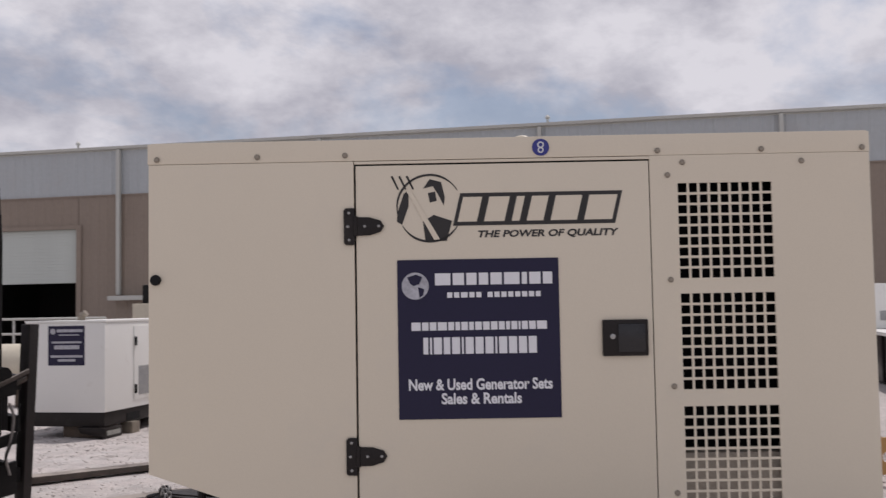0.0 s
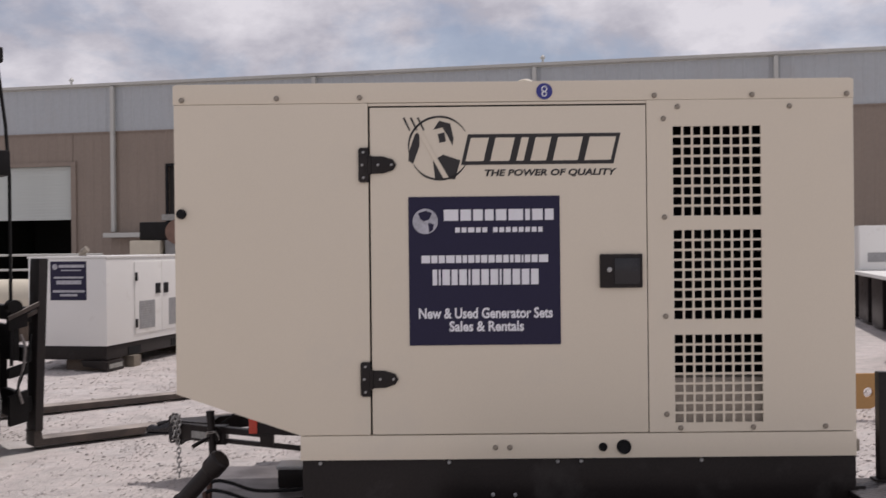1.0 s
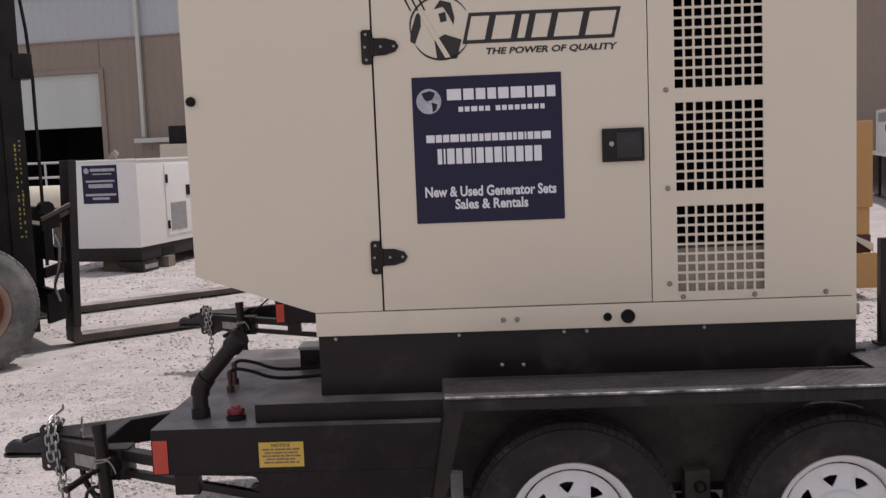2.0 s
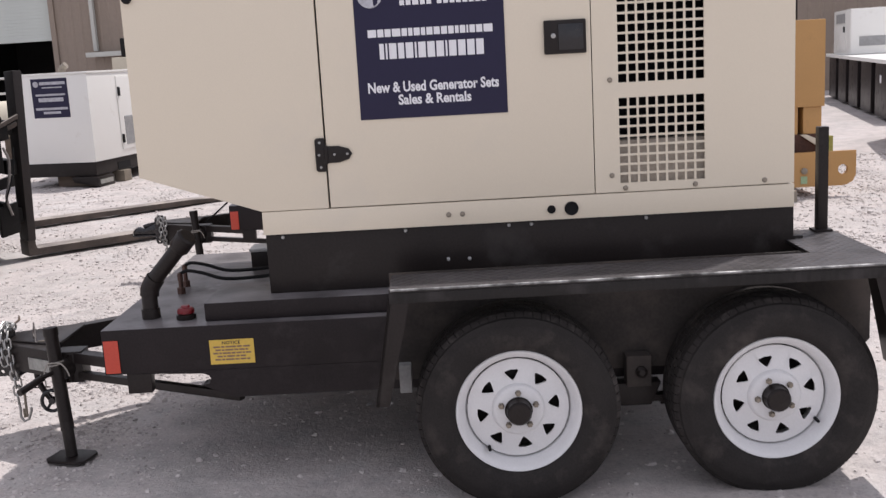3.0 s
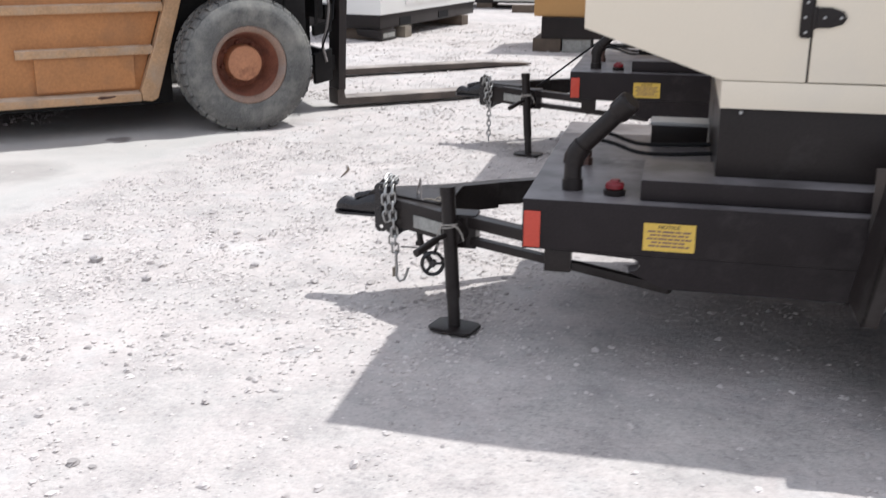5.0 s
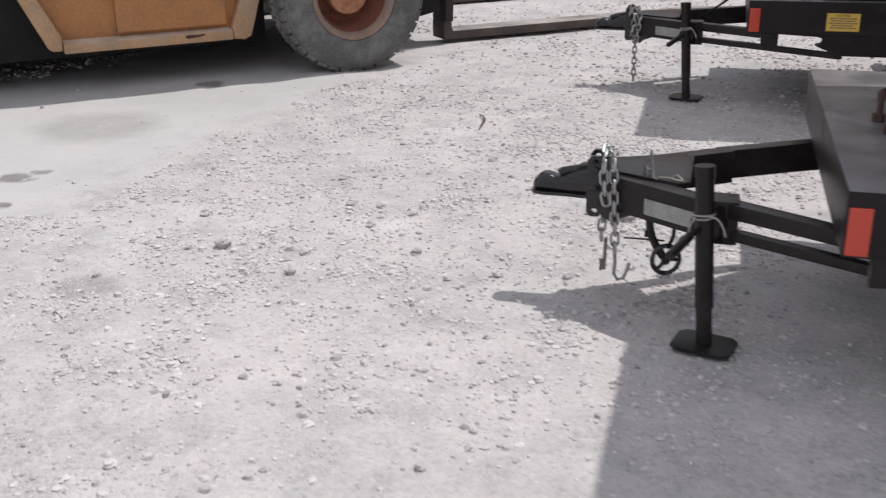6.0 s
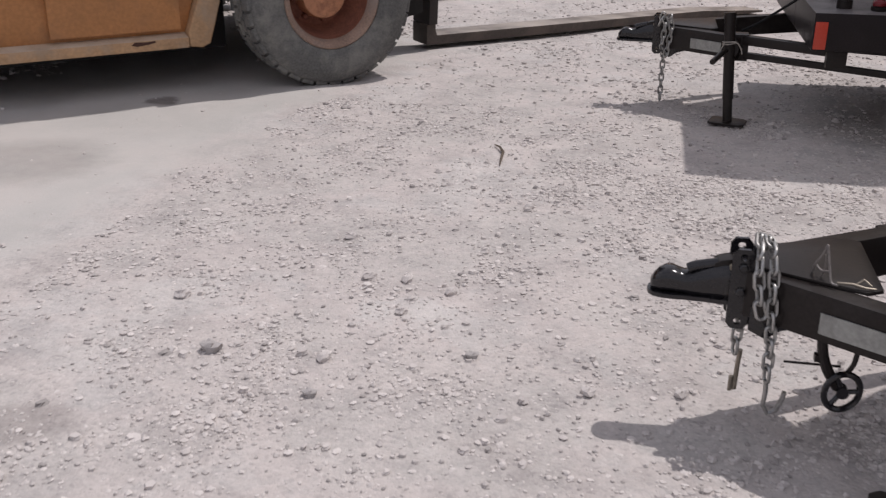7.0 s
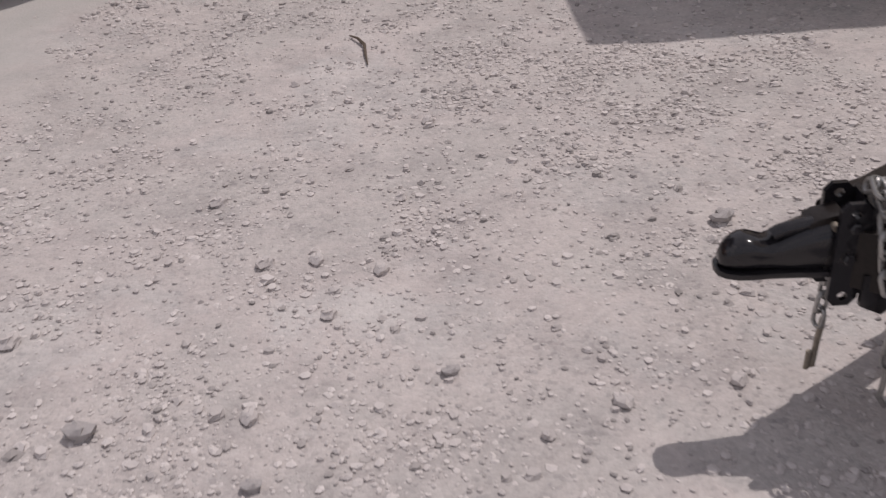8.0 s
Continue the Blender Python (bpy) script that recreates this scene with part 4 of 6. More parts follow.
def build_wheel(tr, x, y, z, facing, turn=0):
    """White eight-spoke wheel. facing: -1 where the outer side looks to -y."""
    m = pose(x, y, z, 90 if facing < 0 else -90, 0, 0) @ Matrix.Rotation(radians(turn), 4, "Z")
    rim = B()
    for k in range(8):
        for sgn in (1, -1):
            c = radians(45 * k + 8)
            pol = [(0.086, -22.5), (0.086, -11), (0.086, 0), (0.099, 0), (0.107, -4.2), (0.13, -10.2), (0.1355, -9.2), (0.1375, 0), (0.169, 0), (0.169, -11), (0.169, -22.5)]
            rim.faces.new([rim.verts.new((r * math.cos(c + sgn * radians(a)), r * math.sin(c + sgn * radians(a)), 0.064 if r < 0.15 else 0.052)) for r, a in pol])
    bmesh.ops.remove_doubles(rim, verts=rim.verts[:], dist=1e-5)
    ext = bmesh.ops.extrude_face_region(rim, geom=rim.faces[:])
    bmesh.ops.translate(rim, verts=[v for v in ext["geom"] if isinstance(v, bmesh.types.BMVert)], vec=(0, 0, -0.006))
    lathe(rim, [(0.04, 0.06), (0.04, 0.081), (0.076, 0.081), (0.083, 0.077), (0.088, 0.066), (0.09, 0.058)], 64)
    lathe(rim, [(0.168, 0.02), (0.1695, 0.034), (0.1745, 0.036), (0.1755, 0.058), (0.182, 0.074), (0.191, 0.088), (0.2, 0.097), (0.206, 0.1), (0.2095, 0.094), (0.207, 0.086), (0.197, 0.08), (0.186, 0.05), (0.18, -0.08), (0.174, -0.08)], 64, closed=True)
    bmesh.ops.transform(rim, matrix=m, verts=rim.verts[:])
    wheel = part("wheel", rim, RIM_WHITE, tr, "white eight-spoke steel wheel", sharp=40)
    t = tyre(0.334, 0.112, 96, 0.203)
    bmesh.ops.transform(t, matrix=m, verts=t.verts[:])
    part("tyre", t, RUBBER, wheel, "black trailer tyre", sharp=30)
    t = tread(0.334, 0.112, 70, 0.005, 0.09)
    bmesh.ops.transform(t, matrix=m, verts=t.verts[:])
    part("tread", t, RUBBER_TREAD, wheel, "dust-worn tread blocks", sharp=30)
    h = lathe(B(), [(0.048, 0.06), (0.046, 0.084), (0.042, 0.088), (0.04, 0.1), (0.04, 0.118), (0.034, 0.126), (0.012, 0.128)], 28, m)
    part("hub_cap", h, BLACK, wheel, "black hub cap")
    back = lathe(B(), [(0.03, -0.08), (0.15, -0.075), (0.155, 0.0), (0.03, 0.02)], 28, m)
    part("brake_drum", back, BLACK, wheel)
    for k in range(5):
        a = radians(72 * k + 90)
        n = lathe(B(), [(0.0105, 0.07), (0.0105, 0.09), (0.007, 0.097)], 6, m @ Matrix.Translation((0.06 * math.cos(a), 0.06 * math.sin(a), 0)))
        part("lug_nut", n, BOLT, wheel, "dull steel lug nut")
    vs = tube(B(), [(0.166 * math.cos(radians(232)), 0.166 * math.sin(radians(232)), 0.05), (0.164 * math.cos(radians(232)), 0.164 * math.sin(radians(232)), 0.092)], 0.0055, 8)
    bmesh.ops.transform(vs, matrix=m, verts=vs.verts[:])
    part("valve", vs, SEAM, wheel)


def chain(parent, pts, hook=True):
    """Links strung along a polyline, each turned a quarter against the last."""
    pts = [Vector(p) for p in pts]
    lens = [(pts[i + 1] - pts[i]).length for i in range(len(pts) - 1)]
    total, pitch = sum(lens), 0.033
    k = int(total / pitch)
    bm = B()

    def at(d):
        for i, s in enumerate(lens):
            if d <= s or i == len(lens) - 1:
                return pts[i].lerp(pts[i + 1], d / s), (pts[i + 1] - pts[i]).normalized()
            d -= s

    for i in range(k):
        p, d = at((i + 0.5) * pitch)
        ref = d.orthogonal().normalized()
        ref.rotate(Matrix.Rotation(radians(90 * (i % 2) + 25), 3, d))
        loop = []
        for j in range(14):
            a = 2 * math.pi * j / 14
            loop.append(p + d * (math.cos(a) * 0.0115 + (0.0105 if math.cos(a) > 0 else -0.0105)) + ref * math.sin(a) * 0.0115)
        tube(bm, loop, 0.0042, 6, closed=True)
    ch = part("safety_chain", bm, STEEL, parent, "galvanised safety chain", sharp=60)
    if hook:
        e, d = pts[-1], Vector((0, 0, -1))
        hk = B()
        tube(hk, [e + Vector(q) for q in ((0, 0, 0.01), (0.002, 0, -0.02), (0.0, 0, -0.055), (0.012, 0, -0.075), (0.03, 0.004, -0.068), (0.042, 0.008, -0.035), (0.044, 0.008, -0.02))], 0.0055, 8)
        part("chain_hook", hk, STEEL, ch, "open steel hook")
    return ch


def build_trailer():
    t = thing("generator_trailer", "black twin-axle generator trailer with white spoked wheels", "trailer", origin=(0.4, YC, 0.0), group="generator trailers")
    yn, yf = 3.27, both(3.27)
    # fuel tank that forms the deck
    tk = B()
    box(tk, -1.322, 1.17, yn, yf, 0.437, 0.6)
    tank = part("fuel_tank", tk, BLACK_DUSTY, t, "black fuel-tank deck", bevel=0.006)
    side = [(-0.87, 0.333), (1.3, 0.333), (1.3, 0.4365), (-1.22, 0.4365), (-0.975, 0.425), (-0.958, 0.418), (-0.95, 0.403), (-0.958, 0.389), (-0.985, 0.382)]
    for ya, yb in ((yn + 0.003, yn + 0.064), (yf - 0.064, yf - 0.003)):
        part("front_strut", box(B(), -1.25, -1.165, ya + 0.008, yb - 0.008, 0.362, 0.4367), BLACK, t, bevel=0.003)
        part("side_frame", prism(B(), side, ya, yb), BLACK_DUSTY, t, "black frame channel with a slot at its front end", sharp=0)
    for x in (-0.3, 0.5, 1.08):
        part("cross_member", box(B(), x, x + 0.06, yn + 0.066, yf - 0.066, 0.35, 0.434), BLACK, t, bevel=0.004)
    for x0, ya, yb in ((-0.963, yn + 0.05, 3.64), (-0.738, 3.642, yf - 0.05)):
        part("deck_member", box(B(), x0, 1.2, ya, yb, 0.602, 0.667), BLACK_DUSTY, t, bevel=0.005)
    # reflectors and sticker
    for y, s in ((yn, -1), (yf, 1)):
        rf = B()
        box(rf, -1.316, -1.264, y - 0.004 if s < 0 else y, y if s < 0 else y + 0.004, 0.444, 0.562)
        part("reflector", rf, RED, t, "orange-red side reflector", bevel=0.0015)
    sk = B()
    box(sk, -0.945, -0.789, yn - 0.0015, yn, 0.4575, 0.5455)
    stick = part("notice_sticker", sk, YELLOW, t, "yellow notice sticker")
    lettering("notice_word", "NOTICE", INK, stick, -0.9, -0.836, 0.529, 0.5405, yn - 0.0022, fat=0.02, label="black lettering")
    for i, (a, b) in enumerate(((-0.932, -0.803), (-0.925, -0.81), (-0.934, -0.8), (-0.92, -0.82), (-0.928, -0.806))):
        z = 0.517 - 0.0115 * i
        part("notice_line", bars(B(), [2, 1, 3, 1.5, 2, 1, 2][: 5 + i % 3], a, b, z, z + 0.006, yn - 0.0022, gap=0.3), BROWN, stick, "plain bars of small print", sharp=0)
    # filler pipe, cap, hoses on the tank top
    fp = B()
    tube(fp, [(-1.183, 3.425, 0.6), (-1.184, 3.427, 0.66), (-1.184, 3.43, 0.692), (-1.176, 3.432, 0.716), (-1.158, 3.428, 0.742), (-1.085, 3.4, 0.82), (-1.035, 3.382, 0.874)], 0.0285, 20)
    tube(fp, [(-1.184, 3.43, 0.682), (-1.181, 3.431, 0.704), (-1.172, 3.431, 0.722), (-1.154, 3.427, 0.746)], 0.034, 20)
    tube(fp, [(-1.183, 3.425, 0.6), (-1.184, 3.426, 0.636)], 0.0335, 20)
    pipe = part("filler_pipe", fp, BLACK, t, "black bent filler pipe")
    cp = B()
    tube(cp, [(-1.052, 3.388, 0.856), (-1.046, 3.386, 0.862), (-1.012, 3.374, 0.899), (-1.007, 3.372, 0.904)], 0.037, 20, radii=[0.033, 0.037, 0.037, 0.03])
    tube(cp, [(-1.045, 3.372, 0.905), (-1.0, 3.376, 0.872)], 0.011, 10)
    part("pipe_cap", cp, BLACK, pipe, "black screw cap")
    cp = lathe(B(), [(0.033, 0.6), (0.035, 0.604), (0.035, 0.618), (0.026, 0.62)], 20, Matrix.Translation((-1.046, 3.385, 0)))
    nip = part("filler_neck", cp, BLACK, t)
    cp = lathe(B(), [(0.026, 0.62), (0.031, 0.623), (0.031, 0.635), (0.024, 0.642), (0.017, 0.643), (0.014, 0.65), (0.004, 0.651)], 18, Matrix.Translation((-1.046, 3.385, 0)), wave=lambda i, j, r: r * (1.0 if j % 3 else 0.93))
    part("cap", cp, RED_CAP, nip, "red plastic cap")
    for x, y, zt in ((-1.17, 3.81, 0.685), (-1.183, 3.94, 0.692)):
        f = B()
        tube(f, [(x, y, 0.6), (x, y, zt)], 0.009, 12)
        tube(f, [(x, y, zt - 0.03), (x, y, zt - 0.005)], 0.0125, 6)
        tube(f, [(x, y, 0.6), (x, y, 0.625)], 0.018, 6)
        fit_ = part("hose_fitting", f, COPPER, t, "tarnished copper hose fitting")
        hs = B()
        tube(hs, bend([(x, y, zt - 0.005), (x + 0.03, y, zt + 0.006), (x + 0.09, y - 0.005, zt - 0.004), (x + 0.18, y - 0.015, zt - 0.03), (x + 0.3, y - 0.02, zt - 0.03), (-0.742, y - 0.03, zt - 0.018)]), 0.007, 10)
        part("fuel_hose", hs, SEAM, fit_, "black rubber hose")
    bt = B()
    box(bt, -0.962, -0.748, 4.22, 4.34, 0.602, 0.678)
    bat = part("battery_box", bt, BLACK, t, "black battery box", bevel=0.006)
    part("lid", box(B(), -0.967, -0.745, 4.215, 4.345, 0.678, 0.693), ZINC, bat, "bright grey lid", bevel=0.004)
    # tongue: two converging rails, lower struts, plate, coupler
    for s in (0, 1):
        f = both if s else (lambda v: v)
        r = B()
        prism(r, [(-2.0, f(3.925)), (-1.94, f(3.885)), (-1.6, f(3.665)), (-1.57, f(3.71)), (-1.93, f(3.955))], 0.328, 0.436, "z")
        part("tongue_rail", r, BLACK, t, "black tongue rail", bevel=0.005)
        r = B()
        prism(r, [(-1.62, f(3.68)), (-1.2, f(3.445)), (-1.2, f(3.5)), (-1.6, f(3.73))], 0.315 if s else 0.377, 0.412 if s else 0.42, "z")
        part("upper_strut", r, BLACK, t, bevel=0.005)
        r = B()
        prism(r, [(-1.68, f(3.715)), (-0.86, f(3.285)), (-0.845, f(3.312)), (-1.65, f(3.735))], 0.312, 0.342, "z")
        part("lower_strut", r, BLACK, t, bevel=0.005)
    gp = B()
    prism(gp, [(-1.97, 3.93), (-1.73, 3.82), (-1.695, 3.84), (-1.695, 4.12), (-1.73, 4.14), (-1.97, 4.04)], 0.436, 0.444, "z")
    part("tongue_plate", gp, BLACK, t, "black gusset plate", bevel=0.002)
    lb = B()
    prism(lb, [(-1.82, 3.8059), (-1.68, 3.7155), (-1.682, 3.7125), (-1.822, 3.8029)], 0.348, 0.396, "z")
    part("worn_label", lb, LABEL, t, "pale worn label")
    ck = B()
    xc, hw, zb, zt = -1.985, 0.025, 0.268, 0.461
    for y0 in (3.917, 3.99):
        for s in (-1, 1):
            pts = [(xc, zb), (xc + s * (hw - 0.012), zb), (xc + s * hw, zb + 0.014), (xc + s * hw, zt - 0.014), (xc + s * (hw - 0.012), zt), (xc, zt)]
            for hz, hr in ((0.443, 0.0085), (0.287, 0.0085)):
                pts += [(xc + s * hr * math.sin(math.pi * k / 8), hz + hr * math.cos(math.pi * k / 8)) for k in range(9)]
            prism(ck, pts, y0, y0 + 0.01)
    box(ck, -1.959, -1.947, 3.917, 4.0, 0.29, 0.452)
    cch = part("coupler_channel", ck, GLOSS, t, "gloss black adjustable coupler bracket", sharp=40)
    for x, z in ((-1.986, 0.36), (-1.984, 0.418)):
        b = lathe(B(), [(0.011, 0), (0.011, 0.006), (0.008, 0.009)], 6, face_y(x, 3.917, z))
        part("bracket_bolt", b, GLOSS, cch, "hex bolt head")
    # coupler: a swept hollow casting with a ball nose
    cc = B()
    rings = []
    for x, hw, z0, z1 in ((-1.96, 0.041, 0.315, 0.422), (-1.99, 0.041, 0.315, 0.418), (-2.03, 0.04, 0.318, 0.411), (-2.07, 0.037, 0.322, 0.395), (-2.09, 0.034, 0.325, 0.385), (-2.107, 0.032, 0.327, 0.379), (-2.12, 0.0325, 0.328, 0.383), (-2.135, 0.0335, 0.329, 0.388), (-2.15, 0.033, 0.33, 0.387), (-2.164, 0.029, 0.331, 0.379), (-2.175, 0.023, 0.333, 0.367), (-2.183, 0.012, 0.336, 0.354)):
        ring = []
        for j in range(20):
            a = 2 * math.pi * j / 20
            ca, sa = math.cos(a), math.sin(a)
            p = 0.7
            yy = hw * math.copysign(abs(ca) ** p, ca)
            zz = (z1 - z0) * (0.5 + 0.5 * math.copysign(abs(sa) ** p, sa))
            ring.append(cc.verts.new((x, YC + yy, z0 + zz)))
        rings.append(ring)
    for u, v in zip(rings, rings[1:]):
        for j in range(20):
            cc.faces.new((u[j], u[(j + 1) % 20], v[(j + 1) % 20], v[j]))
    cc.faces.new(rings[0][::-1])
    cc.faces.new(rings[-1])
    coup = part("ball_coupler", cc, GLOSS, t, "gloss black cast ball coupler", sharp=50)
    fl = B()
    rim_line = [(-1.994, 0.047), (-2.03, 0.047), (-2.06, 0.043), (-2.104, 0.04), (-2.13, 0.041), (-2.155, 0.039), (-2.176, 0.031), (-2.187, 0.017)]
    prism(fl, [(x, YC - w) for x, w in rim_line] + [(-2.19, YC)] + [(x, YC + w) for x, w in rim_line[::-1]], 0.321, 0.332, "z")
    part("coupler_flange", fl, GLOSS, coup, bevel=0.003)
    lv = B()
    tube(lv, bend([(-2.1, YC - 0.01, 0.388), (-2.088, YC - 0.01, 0.395), (-2.06, YC - 0.01, 0.402), (-2.036, YC - 0.01, 0.407)]), 0.0125, 16)
    part("latch_lever", lv, GLOSS, coup, "black latch lever")
    lp = B()
    prism(lp, [(-2.045, 0.392), (-2.045, 0.411), (-2.03, 0.419), (-1.99, 0.428), (-1.985, 0.4)], YC - 0.024, YC + 0.022)
    part("lever_plate", lp, BLACK, coup, "black lever plate", bevel=0.005)
    pv = tube(B(), [(-2.006, YC - 0.038, 0.408), (-2.006, YC + 0.034, 0.408)], 0.007, 12)
    part("lever_pin", pv, BOLT, coup, "dull steel pivot pin")
    gs = B()
    prism(gs, [(-1.955, 0.345), (-1.955, 0.285), (-1.915, 0.265), (-1.885, 0.288), (-1.8, 0.315), (-1.8, 0.345)], 3.868, 3.88)
    part("gusset", gs, GLOSS, t, "gloss black gusset behind the coupler", bevel=0.002)
    # jack on the near rail
    jk = B()
    tube(jk, [(-1.645, 3.636, 0.52), (-1.617, 3.612, 0.125)], 0.0258, 22)
    tube(jk, [(-1.6445, 3.636, 0.5), (-1.6465, 3.638, 0.531)], 0.0285, 22)
    jack = part("tongue_jack", jk, BLACK, t, "black tongue jack on a foot plate")
    il = B()
    tube(il, [(-1.619, 3.613, 0.14), (-1.609, 3.601, 0.02)], 0.0225, 20)
    part("inner_leg", il, BLACK, jack)
    ft = B()
    prism(ft, [(-0.085, -0.045), (-0.065, -0.065), (0.065, -0.065), (0.085, -0.045), (0.085, 0.045), (0.065, 0.065), (-0.065, 0.065), (-0.085, 0.045)], 0.01, 0.021, "z", pose(-1.609, 3.6, 0, 0, 0, -15))
    part("foot_plate", ft, BLACK, jack, "black steel foot plate", bevel=0.002)
    br = B()
    tube(br, [(-1.634, 3.628, 0.36), (-1.6, 3.7, 0.36)], 0.045, 18)
    box(br, -1.65, -1.545, 3.655, 3.74, 0.3, 0.425)
    part("swivel_bracket", br, BLACK, jack, bevel=0.004)
    hd = B()
    tube(hd, [(-1.635, 3.625, 0.36), (-1.69, 3.54, 0.348)], 0.009, 12)
    tube(hd, [(-1.67, 3.565, 0.352), (-1.717, 3.46, 0.33)], 0.0135, 12)
    part("crank_handle", hd, BLACK, jack, "black crank handle")
    rp = B()
    for k in range(2):
        tube(rp, [(-1.646 + 0.0295 * math.cos(a), 3.608 + 0.0295 * math.sin(a), 0.418 + 0.007 * k + 0.004 * math.cos(a + k)) for a in [math.pi * q / 10 for q in range(20)]], 0.003, 8, closed=True)
    tube(rp, bend([(-1.635, 3.578, 0.43), (-1.61, 3.572, 0.425), (-1.592, 3.572, 0.4), (-1.585, 3.574, 0.375)]), 0.003, 8)
    tube(rp, bend([(-1.668, 3.578, 0.425), (-1.682, 3.576, 0.39), (-1.68, 3.574, 0.34)]), 0.0026, 8)
    part("rope", rp, ROPE, jack, "frayed grey rope tie").location = (0.008, 0.022, -0.03)
    # parking-brake hand wheel under the tongue
    hw = B()
    tube(hw, bend([(-1.812, 3.81, 0.34), (-1.809, 3.805, 0.29), (-1.794, 3.805, 0.245), (-1.766, 3.805, 0.2)]), 0.012, 10)
    box(hw, -1.824, -1.8, 3.797, 3.815, 0.262, 0.278)
    tube(hw, bend([(-1.738, 3.8, 0.335), (-1.74, 3.8, 0.27), (-1.755, 3.805, 0.23)]), 0.006, 8)
    tube(hw, [(-1.885, 3.81, 0.25), (-1.765, 3.81, 0.25)], 0.003, 6)
    st = part("brake_stem", hw, BLACK, t, "black stem under the tongue")
    wh = B()
    c = Vector((-1.757, 3.795, 0.196))
    ring = [c + Vector((0.039 * math.cos(a), 0.01 * math.cos(a), 0.044 * math.sin(a))) for a in [2 * math.pi * i / 28 for i in range(28)]]
    tube(wh, ring, 0.0075, 8, closed=True)
    for k in range(3):
        tube(wh, [c, ring[int(28 * k / 3) % 28]], 0.006, 8)
    tube(wh, [c + Vector((0, -0.01, 0)), c + Vector((0, 0.015, 0))], 0.014, 12)
    part("hand_wheel", wh, GLOSS, st, "black hand wheel")
    # chains, draped over the bracket
    chain(t, [(-1.935, 3.97, 0.462), (-1.935, 3.935, 0.486), (-1.932, 3.895, 0.478), (-1.928, 3.868, 0.44), (-1.922, 3.86, 0.34), (-1.916, 3.862, 0.26), (-1.913, 3.865, 0.165)])
    chain(t, [(-1.955, 3.965, 0.47), (-1.955, 3.93, 0.492), (-1.958, 3.89, 0.475), (-1.958, 3.87, 0.43), (-1.95, 3.858, 0.36), (-1.935, 3.85, 0.31)], hook=False)
    chain(t, [(-1.972, 3.99, 0.29), (-1.97, 4.01, 0.25), (-1.972, 4.015, 0.16)], hook=False)
    lk = B()
    tube(lk, [(-1.972, 4.015, 0.165), (-1.974, 4.018, 0.12), (-1.975, 4.02, 0.055), (-1.985, 4.02, 0.05), (-1.985, 4.018, 0.09)], 0.006, 8)
    part("slip_hook", lk, BOLT, t, "rusty steel slip hook")
    # strap and wiring lying on the tongue plate
    wr = B()
    tube(wr, bend([(-1.833, 3.868, 0.4465), (-1.83, 3.86, 0.47), (-1.82, 3.847, 0.497), (-1.814, 3.842, 0.521), (-1.811, 3.837, 0.505), (-1.806, 3.826, 0.474), (-1.802, 3.81, 0.449), (-1.79, 3.8, 0.447)]), 0.0026, 8)
    tube(wr, bend([(-1.828, 3.858, 0.468), (-1.82, 3.846, 0.461), (-1.806, 3.83, 0.466)]), 0.0024, 8)
    tube(wr, bend([(-1.816, 3.85, 0.4465), (-1.812, 3.842, 0.475), (-1.816, 3.838, 0.5)]), 0.002, 8)
    part("loose_strap", wr, STRAP, t, "tan strap end looped on the tongue plate")
    wr = B()
    tube(wr, [(-1.79, 3.81, 0.4485), (-1.76, 3.8, 0.4525), (-1.735, 3.79, 0.4495), (-1.715, 3.79, 0.4485)], 0.003, 8)
    tube(wr, [(-1.75, 3.81, 0.4485), (-1.735, 3.815, 0.4585), (-1.72, 3.805, 0.4485)], 0.0025, 8)
    part("wire_end", wr, BOLT, t, "bright wire end")
    # the drawbar and what hangs from it, set at its height below the deck
    seat = {"tongue_rail": (0.012, -0.02, -0.02), "tongue_plate": (0.012, -0.02, -0.02), "worn_label": (0.012, -0.02, -0.02), "loose_strap": (0.012, 0.02, -0.02), "wire_end": (0.012, 0.02, -0.02),
            "coupler_channel": (0.018, -0.032, 0.005), "ball_coupler": (0.018, -0.032, 0.006), "safety_chain": (0.02, -0.03, 0.0), "slip_hook": (0.035, -0.02, 0.0), "gusset": (0.012, 0.0, -0.005), "brake_stem": (0.019, 0.0, -0.01)}
    for kid in t.children:
        kid.location += Vector(seat.get(kid.name.split(".")[0], (0, 0, 0)))
    # fenders
    for s in (0, 1):
        f = both if s else (lambda v: v)
        ya, yb = sorted((f(2.95), f(3.175)))
        d = B()
        box(d, -0.285, 1.34, ya, yb, 0.752, 0.764)
        box(d, 1.12, 1.34, *sorted((f(3.1755), f(3.4185))), 0.752, 0.764)
        box(d, 1.156, 1.34, *sorted((f(3.419), f(3.595))), 0.752, 0.764)
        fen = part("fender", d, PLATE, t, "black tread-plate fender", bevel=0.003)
        lip = B()
        yo = f(2.95)
        y1, y2 = sorted((yo, f(2.958)))
        box(lip, -0.285, 1.34, y1, y2, 0.718, 0.7515)
        part("fender_lip", lip, PLATE, fen, bevel=0.002)
        we = B()
        tube(we, [(-0.28, yo, 0.7615), (1.335, yo, 0.7615)], 0.0042, 8)
        part("worn_edge", we, WORN_EDGE, fen, "bright worn edge of the fender")
